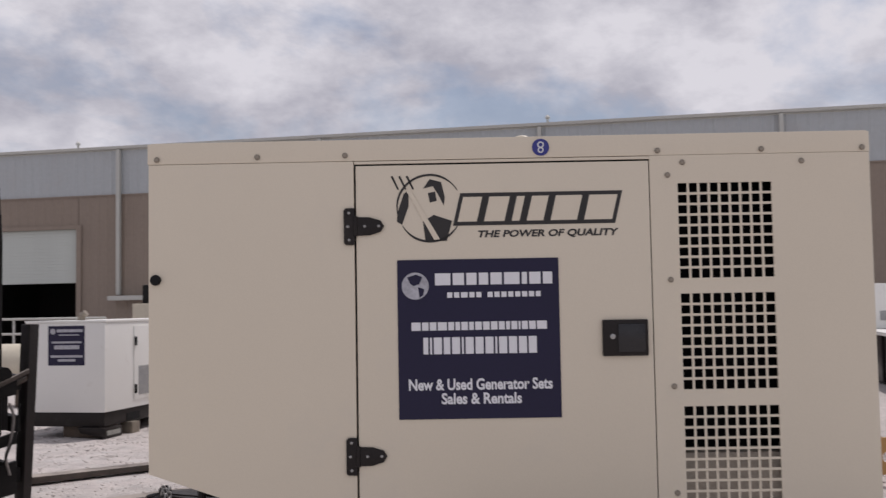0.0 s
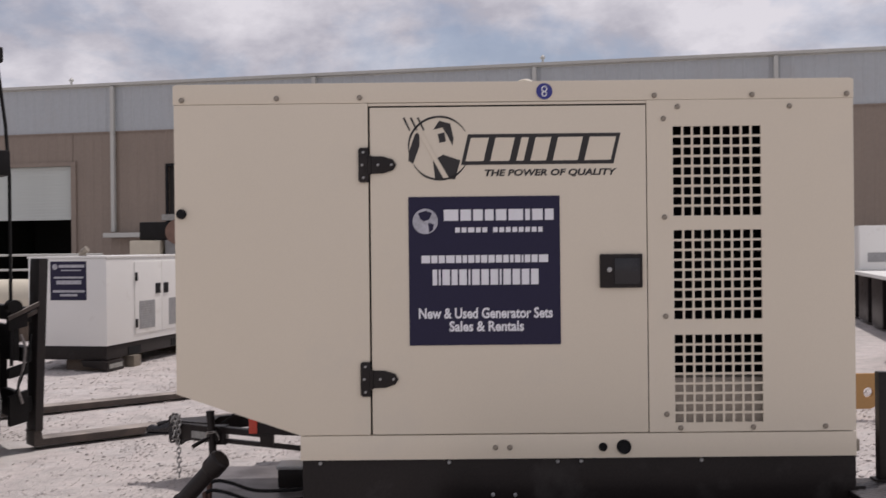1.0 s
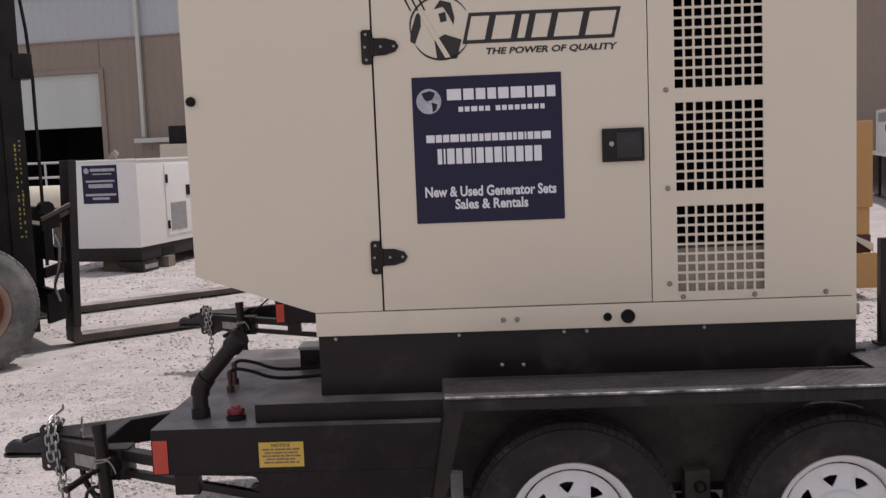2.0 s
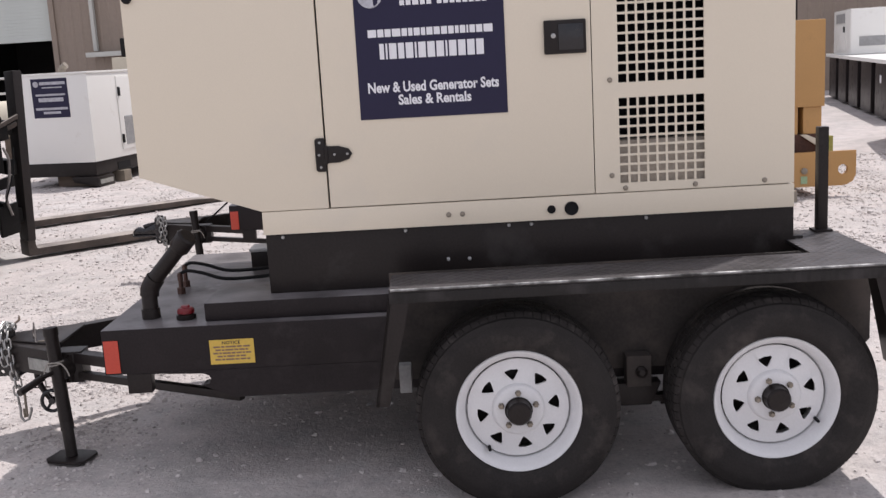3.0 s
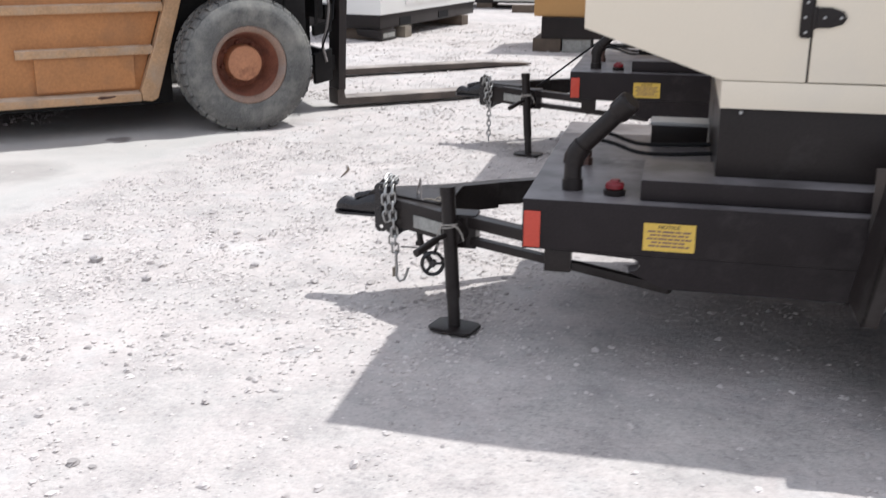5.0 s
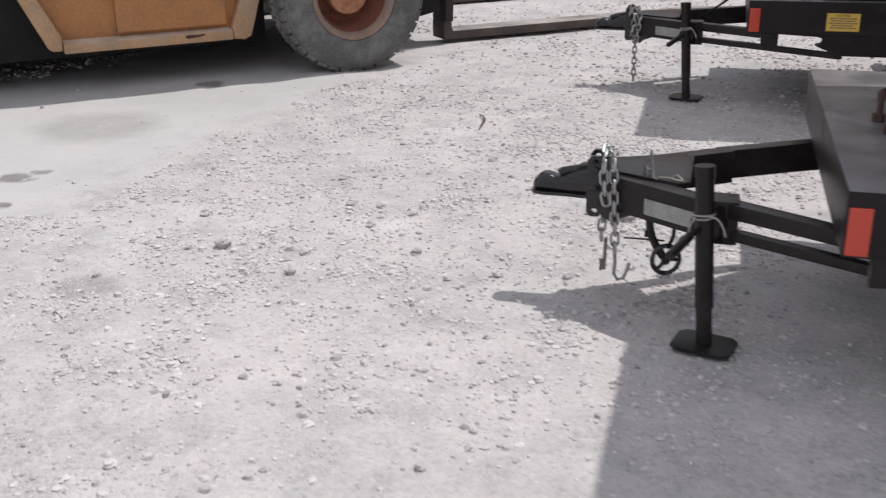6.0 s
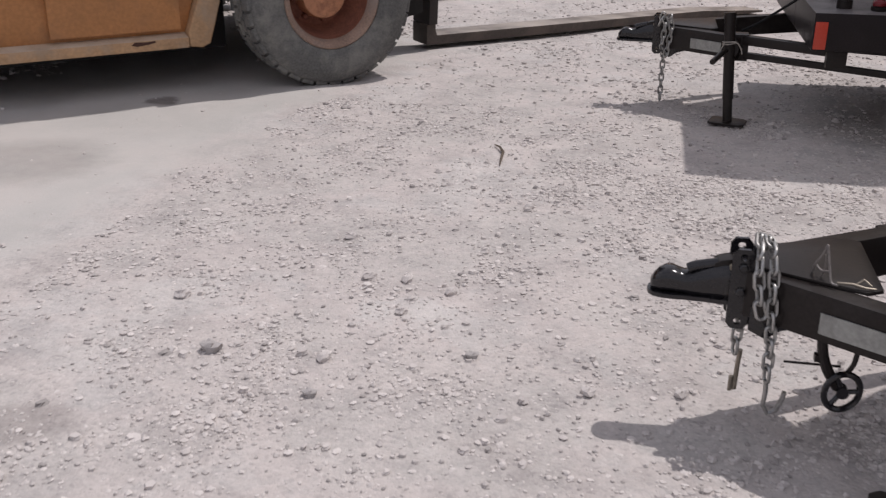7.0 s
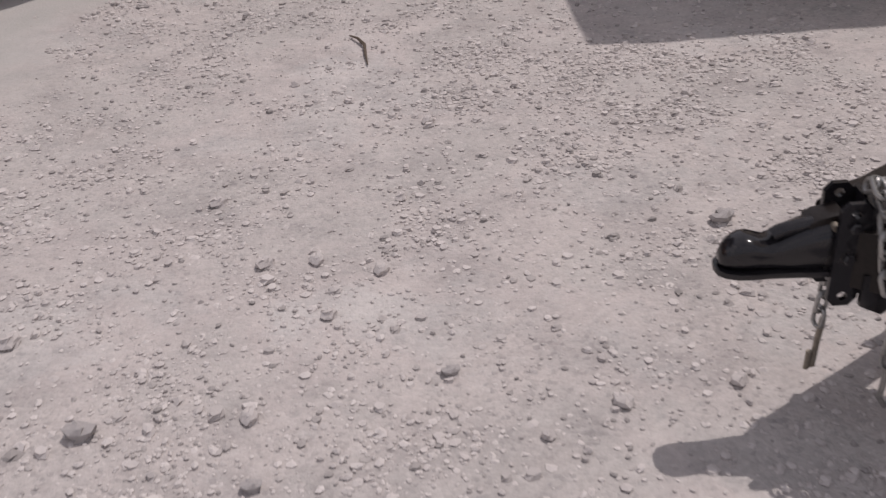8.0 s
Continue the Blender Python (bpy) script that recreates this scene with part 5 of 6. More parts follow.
        for sx, x0, x1 in ((1, -0.285, -0.35), (-1, 1.31, 1.385)):
            sl = B()
            y1, y2 = sorted((f(2.952), f(3.174)))
            prism(sl, [(x0, 0.75), (x0 + 0.012 * sx, 0.75), (x1 + 0.012 * sx, 0.378), (x1, 0.378)], y1, y2)
            y1, y2 = sorted((f(2.952), f(2.96)))
            prism(sl, [(x0, 0.75), (x0 + 0.07 * sx, 0.75), (x1 + 0.045 * sx, 0.378), (x1, 0.378)], y1, y2)
            part("fender_end", sl, BLACK, fen, bevel=0.002)
        lm = B()
        box(lm, -0.282, -0.24, *sorted((f(3.18), f(3.22))), 0.345, 0.445)
        part("marker_lamp", lm, GREY, t, "small grey marker lamp", bevel=0.004)
        wl_ = B()
        prism(wl_, [(-0.3, 0.752), (-0.3, 0.37), (1.3, 0.37), (1.36, 0.43), (1.36, 0.752)], *sorted((f(3.256), f(3.266))))
        part("wheel_well_panel", wl_, WELL, fen, "dusty dark inner panel of the wheel well", sharp=0)
        eq = B()
        box(eq, 0.5, 0.585, *sorted((f(3.19), f(3.254))), 0.32, 0.43)
        eqb = part("spring_bracket", eq, WELL, t, "black spring bracket between the wheels", bevel=0.004)
        part("bracket_pin", lathe(B(), [(0.02, 0), (0.02, 0.012), (0.01, 0.02)], 14, face_y(0.55, f(3.19) if s == 0 else f(3.19) + 0.02, 0.375)), BLACK, eqb)
        hg = B()
        prism(hg, [(0.44, 0.33), (0.62, 0.33), (0.585, 0.25), (0.475, 0.25)], *sorted((f(3.2), f(3.265))))
        part("spring_hanger", hg, BLACK, t, bevel=0.003)
        lf = B()
        for x0, x1 in ((0.11, 0.5), (0.56, 0.95)):
            for k in range(4):
                box(lf, x0 - 0.3 * (x0 < 0.3) + 0.03 * k, x1 + 0.3 * (x0 > 0.3) - 0.03 * k, *sorted((f(3.21), f(3.255))), 0.27 - 0.012 * k, 0.28 - 0.012 * k)
        part("leaf_spring", lf, BLACK, t)
    for x in (0.11, 0.95):
        ax = B()
        tube(ax, [(x, 3.1, 0.337), (x, both(3.1), 0.337)], 0.035, 16)
        part("axle", ax, BLACK, t)
        build_wheel(t, x + (0.003 if x < 0.5 else 0.009), 3.106, 0.318, -1, 0 if x < 0.5 else 95)
        build_wheel(t, x + 0.003, both(3.106), 0.318, 1)
    # upright post at the rear corner of the near fender, with an amber marker
    post = part("rear_post", box(B(), 1.276, 1.313, 3.535, 3.572, 0.7645, 1.15), BLACK, t, "black square post", bevel=0.004)
    part("base_plate", box(B(), 1.262, 1.327, 3.521, 3.586, 0.7642, 0.773), BLACK, post, bevel=0.002)
    part("rear_marker", box(B(), 1.3132, 1.328, 3.537, 3.57, 1.06, 1.115), DULL_YELLOW, post, "dull yellow marker")
    part("rear_cross_member", box(B(), 1.17, 1.24, 3.42, 4.08, 0.602, 0.664), BLACK, t, bevel=0.004)
    return t


gen_1 = build_generator()
trailer_1 = build_trailer()
STEP = Matrix.Translation((-0.185, 3.09, 0))
gen_2 = copy_thing(gen_1, STEP @ gen_1.matrix_basis)
trailer_2 = copy_thing(trailer_1, STEP @ trailer_1.matrix_basis)
# the second trailer has no hand wheel, and its one chain hangs to the ground
for kid in [k for k in trailer_2.children if k.name.split(".")[0] in ("brake_stem", "safety_chain", "slip_hook", "loose_strap", "wire_end")]:
    for o in (*kid.children_recursive, kid):
        bpy.data.objects.remove(o)
tagged(trailer_2, "black twin-axle generator trailer with one chain hanging to the ground")
ORIGIN[trailer_2.name] = ORIGIN[trailer_1.name]
drape = Vector((0.02, -0.03, 0))
chain(trailer_2, [(-1.985, 3.9, 0.42), (-1.97, 3.885, 0.47), (-1.955, 3.88, 0.44), (-1.965, 3.875, 0.33), (-1.952, 3.95, 0.25), (-1.952, 3.95, 0.01)], hook=False).location += drape
chain(trailer_2, [(-1.945, 3.9, 0.46), (-1.93, 3.87, 0.47), (-1.925, 3.865, 0.4), (-1.94, 3.875, 0.29), (-1.95, 3.93, 0.25)], hook=False).location += drape


part("trailing_cable", tube(B(), bend([(-1.06, 3.43, 0.83), (-1.12, 3.46, 0.8), (-1.3, 3.55, 0.66), (-1.5, 3.62, 0.5), (-1.58, 3.68, 0.44)]), 0.006, 8), SEAM, trailer_2, "black cable hanging from the filler pipe to the tongue")


# ---- forklift ----
ORANGE_WORN = material("chipped_orange_hub", (0.46, 0.21, 0.11), 0.6, var=0.15, scale=9, fine=60, bump=0.2, dirt=(0.16, 0.06, 0.04), dirt_amount=0.3, dirt_scale=12)
def build_forklift():
    """Own space: x forward, y to its left; the near front tyre stands at the origin."""
    f = thing("forklift", "large worn orange forklift with dusty tyres and grimy black mast", "forklift", pose(-3.83, 7.09, 0, 0, 0, 40))
    W = 3.0

    def big_wheel(x, y, r, half, facing, rim_r):
        m = pose(x, y, r - 0.01, 90 if facing < 0 else -90, 0, 0)
        rim = lathe(B(), [(0.0, -half * 0.45), (rim_r * 0.66, -half * 0.45), (rim_r * 0.76, -half * 0.2), (rim_r * 0.84, half * 0.3), (rim_r * 0.86, half * 0.6), (rim_r * 0.9, half * 0.55), (rim_r * 0.92, -half * 0.9), (rim_r * 0.8, -half * 0.9)], 48, m)
        w = part("wheel", rim, RUST, f, "rusty orange wheel rim", sharp=30)
        fl = lathe(B(), [(rim_r * 0.855, half * 0.62), (rim_r * 0.88, half * 0.76), (rim_r * 0.93, half * 0.88), (rim_r, half * 0.95), (rim_r * 1.03, half * 0.9), (rim_r * 1.0, half * 0.8), (rim_r * 0.93, half * 0.6)], 48, m, closed=True)
        part("rim_flange", fl, RUST_DUSTY, w, "dusty rust-stained flange", sharp=30)
        t = tyre(r - 0.016, half, 72, rim_r * 1.0)
        bmesh.ops.transform(t, matrix=m, verts=t.verts[:])
        part("tyre", t, RUBBER_DUSTY, w, "grey dust-caked tyre", sharp=35)
        t = tread(r - 0.014, half, 36, 0.014, 0.2)
        bmesh.ops.transform(t, matrix=m, verts=t.verts[:])
        part("tread", t, RUBBER_DUSTY, w, "dusty tread lugs", sharp=30)
        h = lathe(B(), [(rim_r * 0.5, -half * 0.46), (rim_r * 0.49, half * 0.1), (rim_r * 0.46, half * 0.2), (rim_r * 0.3, half * 0.24), (0.01, half * 0.25)], 32, m)
        part("hub", h, ORANGE_WORN, w, "orange hub")
        for k in range(8):
            a = radians(45 * k + 10)
            n = lathe(B(), [(0.016, -half * 0.46), (0.016, -half * 0.28), (0.01, -half * 0.24)], 6, m @ Matrix.Translation((rim_r * 0.55 * math.cos(a), rim_r * 0.55 * math.sin(a), 0)))
            part("wheel_nut", n, RUST, w)

    big_wheel(-0.045, 0.17, 0.487, 0.165, -1, 0.268)
    big_wheel(-0.045, W - 0.17, 0.487, 0.165, 1, 0.268)
    big_wheel(-3.0, 0.32, 0.46, 0.15, -1, 0.25)
    big_wheel(-3.0, W - 0.32, 0.46, 0.15, 1, 0.25)
    ax = B()
    tube(ax, [(-0.045, 0.3, 0.47), (-0.045, W - 0.3, 0.47)], 0.13, 20)
    box(ax, -0.5, 0.45, 0.55, W - 0.55, 0.45, 1.0)
    # added closed belly: keeps light from passing under the body
    part("chassis", box(B(), -3.8, -0.5, 0.5, W - 0.5, 0.17, 0.9), MAST, f, "chassis belly added to block light beneath the body", bevel=0.02)
    part("dash_panel", box(B(), -0.08, 0.29, 0.5, 1.5, 1.14, 2.5), MAST, f, "black dash and cab panel behind the mast", bevel=0.02)
    part("drive_axle", ax, MAST, f, "grimy axle housing", bevel=0.01)
    # side body, set back behind the tyres' inner faces, with a frame of posts and sill
    sb = B()
    prism(sb, [(-0.77, 0.3), (-0.5, 1.13), (-2.19, 1.13), (-1.8, 0.3)], 0.345, W - 0.345)
    body = part("side_body", sb, ORANGE, f, "worn orange side panel", bevel=0.012)
    for z, x0, x1 in ((0.885, -2.03, -0.575), (0.59, -1.58, -0.665)):
        lg = B()
        prism(lg, [(0.285, z - 0.03), (0.345, z - 0.035), (0.345, z + 0.032), (0.285, z + 0.026)], x0, x1, "x")
        part("step_ledge", lg, ORANGE_DUSTY, body, "dusty step ledge", bevel=0.006)
    bp = B()
    box(bp, -1.465, -0.8, 0.31, 0.344, 0.325, 0.557)
    part("battery_cover", bp, ORANGE, body, bevel=0.006)
    pst = B()
    prism(pst, [(-0.51, 1.1), (-0.43, 1.1), (-0.415, 1.03), (-0.625, 0.34), (-0.655, 0.245), (-0.7, 0.226), (-0.77, 0.236), (-0.772, 0.31), (-0.655, 0.62), (-0.565, 0.9)], 0.27, 0.4)
    part("corner_post", pst, ORANGE_DUSTY, body, "dusty slanted corner post", bevel=0.014, segments=3)
    pst = B()
    prism(pst, [(-1.795, 0.25), (-1.79, 0.33), (-2.15, 1.1), (-2.23, 1.1), (-1.975, 0.5), (-1.875, 0.27), (-1.85, 0.25)], 0.27, 0.4)
    part("rear_post", pst, ORANGE_DUSTY, body, "dusty slanted rear post", bevel=0.014, segments=3)
    sl = B()
    prism(sl, [(0.265, 0.232), (0.42, 0.232), (0.42, 0.31), (0.345, 0.304), (0.265, 0.288)], -1.788, -0.774, "x")
    part("bottom_sill", sl, ORANGE_DUSTY, body, "dusty bottom sill", bevel=0.01)
    part("rust_patch", prism(B(), [(-1.08, 0.27), (-1.05, 0.262), (-0.99, 0.268), (-0.95, 0.276), (-0.955, 0.284), (-1.0, 0.281), (-1.06, 0.284)], 0.2625, 0.268), RUST_AND_CAVITY, body, "dark rusted-through patch in the sill")
    for y0, y1 in ((0.03, 0.6), (W - 0.6, W - 0.03)):
        fd = B()
        prism(fd, [(-0.58, 1.102), (-0.56, 1.14), (0.08, 1.128), (0.13, 1.118), (0.15, 1.098), (0.13, 1.075), (0.07, 1.068), (-0.41, 1.062), (-0.42, 1.102)], y0, y1)
        part("front_fender", fd, ORANGE_DUSTY, f, "dusty orange fender plate", bevel=0.012, segments=3)
    cw = B()
    prism(cw, [(-2.1, 0.32), (-2.05, 1.28), (-3.85, 1.28), (-4.1, 1.05), (-4.1, 0.45), (-3.9, 0.32)], 0.62, W - 0.62)
    box(cw, -4.1, -3.5, 0.12, W - 0.12, 0.5, 1.25)
    part("counterweight", cw, ORANGE, f, "orange cast counterweight", bevel=0.03)
    ck = B()
    prism(ck, [(-0.1, 1.13), (-0.15, 1.62), (-0.35, 1.75), (-0.75, 1.75), (-0.8, 1.5), (-1.5, 1.5), (-1.55, 1.13)], 0.35, W - 0.35)
    cowl = part("cowl", ck, MAST, f, "black cowl beside the operator deck", bevel=0.02)
    pl = B()
    box(pl, -0.72, -0.2, 0.32, 0.35, 1.56, 1.64)
    part("fleet_plate", pl, MAST, cowl)
    lettering("fleet_code", "FL-001", PRINT, cowl, -0.585, -0.325, 1.275, 1.333, 0.347, fat=0.02, label="white stencilled code")
    dc = B()
    bars(dc, [1, 1.5, 1], -0.58, -0.42, 1.47, 1.51, 0.3165)
    part("data_plate", dc, PRINT_GREY, cowl, sharp=0)
    ex = B()
    tube(ex, [(-0.06, 0.29, 1.155), (-0.08, 0.29, 1.185), (-0.2, 0.29, 1.37), (-0.22, 0.29, 1.4)], 0.05, 20, radii=[0.04, 0.05, 0.05, 0.025])
    cyl_ = part("fire_extinguisher", ex, RED_PAINT, cowl, "red fire extinguisher strapped aslant")
    ex = B()
    tube(ex, [(-0.21, 0.29, 1.39), (-0.25, 0.29, 1.46), (-0.18, 0.27, 1.5)], 0.02, 10)
    part("valve_head", ex, SEAM, cyl_)
    # unseen guard: its roof is sized to cast the straight shadow edge alongside
    gd = B()
    for x in (-0.35, -1.45):
        for y in (0.45, W - 0.45):
            box(gd, x - 0.04, x + 0.04, y - 0.04, y + 0.04, 1.5, 2.75)
    box(gd, -1.5, 0.3, 0.1, W - 0.1, 2.75, 2.82)
    part("overhead_guard", gd, MAST, f, "unseen overhead guard sized for its ground shadow", bevel=0.01)
    # mast
    for y0 in (0.52, W - 0.72):
        ch = B()
        prism(ch, [(0.4, y0), (0.565, y0), (0.565, y0 + 0.035), (0.44, y0 + 0.035), (0.44, y0 + 0.165), (0.565, y0 + 0.165), (0.565, y0 + 0.2), (0.4, y0 + 0.2)], 0.18, 3.08, "z")
        part("outer_channel", ch, MAST, f, "black mast channel", bevel=0.006)
        ch = B()
        yi = y0 + (0.21 if y0 < 1 else -0.15)
        prism(ch, [(0.46, yi), (0.6, yi), (0.6, yi + 0.14), (0.46, yi + 0.14)], 0.2, 3.0, "z")
        part("inner_channel", ch, MAST, f, bevel=0.006)
        hs = B()
        for k in range(3):
            yy = yi + (0.18 if y0 < 1 else -0.05) + 0.03 * k
            tube(hs, [(0.56, yy, 0.5), (0.56, yy, 1.6), (0.56, yy, 2.9)], 0.012, 8)
        part("hydraulic_hose", hs, SEAM, f)
    part("hose_guard", box(B(), 0.3, 0.44, 0.54, 1.1, 0.5, 3.02), MAST, f, "black plate behind the mast hoses", bevel=0.01)
    cy = B()
    tube(cy, [(0.56, W / 2, 0.25), (0.56, W / 2, 2.6)], 0.075, 20)
    part("lift_cylinder", cy, MAST, f)
    for z, h in ((0.3, 0.25), (1.25, 0.16), (2.92, 0.2)):
        cb = B()
        box(cb, 0.42, 0.5, 0.72, W - 0.72, z, z + h)
        part("mast_cross_member", cb, MAST, f, bevel=0.008)
    tp = B()
    box(tp, 0.34, 0.61, 0.48, W - 0.48, 3.08, 3.2)
    part("mast_head", tp, MAST, f, "black mast head", bevel=0.02)
    lp = B()
    box(lp, 0.5, 0.66, 0.5, 0.7, 2.2, 2.4)
    part("work_lamp", lp, MAST, f, "black work lamp housing", bevel=0.02)
    tb = B()
    tube(tb, [(0.685, 0.62, 0.7), (0.685, 0.62, 2.2), (0.66, 0.62, 2.6), (0.6, 0.62, 3.1)], 0.014, 8)
    part("chain_anchor_rod", tb, MAST, f)
    # yellow marks down the channel
    rng = random.Random(8)
    for k in range(22):
        z = 0.95 + 0.036 * k
        for dx in (0.0, 0.035):
            if rng.random() < 0.78:
                u, h = rng.uniform(0.008, 0.018), rng.uniform(0.014, 0.026)
                x = 0.47 + dx
                yb = B()
                yb.faces.new([yb.verts.new(p) for p in ((x, 0.5175, z), (x + u, 0.5175, z), (x + u, 0.5175, z + h), (x, 0.5175, z + h))])
                part("yellow_mark", yb, DULL_YELLOW, f, sharp=0)
    # carriage and forks
    for z in (0.32, 0.72, 1.04):
        cb = B()
        box(cb, 0.78, 0.858, 0.66, W - 0.35, z, z + 0.12)
        part("carriage_bar", cb, MAST, f, bevel=0.008)
    for y in (1.0, 2.0):
        part("carriage_roller_plate", box(B(), 0.7, 0.748, y - 0.06, y + 0.06, 0.3, 1.0), MAST, f)
    cl = B()
    tube(cl, [(0.7, 0.55, 0.5), (0.78, 0.5, 0.75), (0.8, 0.5, 0.95)], 0.007, 8)
    part("tilt_hose", cl, SEAM, f, "thin black hydraulic line")
    for z0, z1 in ((0.28, 0.5), (0.74, 1.02)):
        part("carriage_plate", box(B(), 0.7, 0.748, 0.62, 1.6, z0, z1), MAST, f, "black carriage plate", bevel=0.008)
    for x0, z0, x1, z1, y in ((0.65, 1.06, 0.893, 1.17, 0.57), (0.72, 1.03, 0.893, 1.11, 0.62)):
        part("carriage_arm", prism(B(), [(x0, z0), (x1, z1), (x1, z1 + 0.035), (x0, z0 + 0.035)], y, y + 0.045), FORK, f, "worn slanted carriage arm", bevel=0.006)
    part("chain_roller", tube(B(), [(0.71, 0.58, 1.17), (0.71, 0.7, 1.17)], 0.055, 20), MAST, f, "black chain roller")
    for z0, z1 in ((0.22, 0.5), (0.6, 0.72), (0.98, 1.12)):
        sp = B()
        prism(sp, [(0.66, z0), (0.81, z0 + 0.03), (0.81, z1), (0.66, z1 - 0.04)], 0.6, 0.66)
        part("carriage_lug", sp, MAST, f, "black carriage roller lug", bevel=0.008)
    part("slack_hose", tube(B(), bend([(0.74, 0.56, 0.95), (0.77, 0.55, 0.84), (0.75, 0.56, 0.66), (0.72, 0.57, 0.54), (0.75, 0.57, 0.4)]), 0.011, 8), STRAP, f, "pale slack hydraulic line beside the carriage")
    for k, pts in enumerate((((-0.08, 0.28, 1.16), (-0.13, 0.23, 1.24), (-0.22, 0.23, 1.3), (-0.16, 0.24, 1.39), (-0.26, 0.24, 1.46)), ((-0.3, 0.25, 1.36), (-0.22, 0.22, 1.42), (-0.16, 0.23, 1.5), (-0.22, 0.24, 1.58)), ((-0.01, 0.25, 1.15), (-0.08, 0.22, 1.2), (-0.16, 0.23, 1.21)))):
        part("strap", tube(B(), bend(pts), 0.014, 8), RED_PAINT, f, "red webbing strap bundled on the cowl")
    part("filter_canister", tube(B(), [(-0.89, 0.32, 1.22), (-0.89, 0.32, 1.25), (-0.89, 0.32, 1.42), (-0.89, 0.32, 1.45)], 0.03, 16, radii=[0.022, 0.03, 0.03, 0.015]), DULL_YELLOW, f, "faded yellow canister beside the cowl")
    part("foil_tag", prism(B(), [(-0.09, 1.145), (-0.03, 1.145), (-0.04, 1.18), (-0.11, 1.2)], 0.2, 0.23), STEEL, f, "bright crumpled tag", bevel=0.003)
    for y in (0.74, 2.48):
        fk = B()
        prism(fk, [(1.12, 0.03), (1.3, 0.025), (3.8, 0.02), (3.8, 0.035), (3.2, 0.075), (0.935, 0.09), (0.925, 0.12), (0.924, 0.16), (0.86, 0.16), (0.86, 0.03)], y - 0.1, y + 0.1)
        part("fork_shank", prism(B(), [(0.862, 0.161), (0.924, 0.161), (0.98, 1.55), (0.908, 1.55)], y - 0.125, y + 0.102), SHANK, f, "worn brown-black fork shank", bevel=0.01)
        part("fork", fk, FORK, f, "worn dark steel fork", bevel=0.008)


# ---- white generator on timber blocks ----
def build_white_generator():
    g = thing("white_generator", "white enclosed generator on black skid with navy sign", "generator", pose(-4.775, 13.47, 0, 0, 0, -11))
    # own space: near corner at the origin, x towards the end's far corner is negative, y along the length
    L, Wd, Z0, Z1 = 3.3, 1.15, 0.335, 1.54
    bd = B()
    box(bd, -Wd, 0, 0, L, Z0, Z1 - 0.03)
    part("canopy", bd, WHITE, g, "white sheet-metal canopy", bevel=0.012)
    part("roof_panel", box(B(), -Wd - 0.01, 0.01, -0.01, L + 0.01, Z1 - 0.03, Z1), WHITE, g, bevel=0.006)
    sk = B()
    box(sk, -Wd + 0.02, -0.02, 0.02, L - 0.02, 0.15, Z0)
    part("skid", sk, BLACK, g, "black steel skid", bevel=0.008)
    # pockets are flat near-black panels, the shade inside put into the colour
    for y in (0.6, 1.9):
        part("fork_pocket", box(B(), -0.022, -0.012, y, y + 0.35, 0.17, 0.27), SEAM, g)
    for y0, y1 in ((0.75, 1.55), (1.56, 2.36)):
        d = part("access_door", box(B(), 0.0, 0.012, y0, y1, Z0 + 0.1, Z1 - 0.09), WHITE, g, bevel=0.003)
        first = y0 < 1
        for z in (Z0 + 0.25, Z1 - 0.3):
            yy = y0 + 0.03 if first else y1 - 0.03
            part("hinge", box(B(), 0.012, 0.03, yy - 0.025, yy + 0.025, z - 0.06, z + 0.06), SEAM, d, "black hinge", bevel=0.003)
        yy = y1 - 0.12 if first else y0 + 0.12
        part("latch", box(B(), 0.012, 0.025, yy - 0.07, yy + 0.07, 0.98, 1.13), SEAM, d, "black latch", bevel=0.004)
        ya, yb = (y0 + 0.12, y1 - 0.22) if first else (y0 + 0.22, y1 - 0.12)
        lv = B()
        for k in range(12):
            z = 0.5 + k * 0.033
            prism(lv, [(0.012, z), (0.017, z - 0.003), (0.017, z + 0.024), (0.012, z + 0.033)], ya, yb)
        part("louvre", lv, GREY, d, "grey slatted louvre", sharp=0)
    lv = B()
    for k in range(12):
        z = 0.5 + k * 0.033
        prism(lv, [(0.001, z), (0.006, z - 0.003), (0.006, z + 0.024), (0.001, z + 0.033)], 2.5, 3.15)
    part("louvre", lv, GREY, g, "grey slatted louvre", sharp=0)

    def small_sign(x0, z0, w, h, m):
        sg = box(B(), x0, x0 + w, -0.004, 0.0, z0, z0 + h, m)
        s = part("company_sign", sg, NAVY, g, "navy sign with plain white bars")
        for fr0, fr1, hh, zz in ((0.24, 0.95, 0.075, 0.84), (0.3, 0.85, 0.03, 0.755), (0.1, 0.92, 0.05, 0.56), (0.17, 0.86, 0.1, 0.41), (0.07, 0.95, 0.06, 0.2), (0.27, 0.75, 0.06, 0.1)):
            row = bars(B(), [1], x0 + w * fr0, x0 + w * fr1, z0 + h * zz, z0 + h * (zz + hh), -0.0055)
            bmesh.ops.transform(row, matrix=m, verts=row.verts[:])
            part("sign_bar", row, PRINT_GREY, s, sharp=0)
        gl = lathe(B(), [(w * 0.075, 0), (w * 0.074, 0.0005)], 20, m @ face_y(x0 + w * 0.13, -0.005, z0 + h * 0.86))
        part("globe_disc", gl, PRINT_GREY, s)

    small_sign(-0.82, 0.95, 0.53, 0.52, Matrix.Identity(4))
    small_sign(2.45, 0.95, 0.6, 0.5, pose(0, 0, 0, 0, 0, 90))
    ex = B()
    tube(ex, [(-0.55, 0.35, Z1), (-0.55, 0.35, Z1 + 0.06)], 0.05, 16)
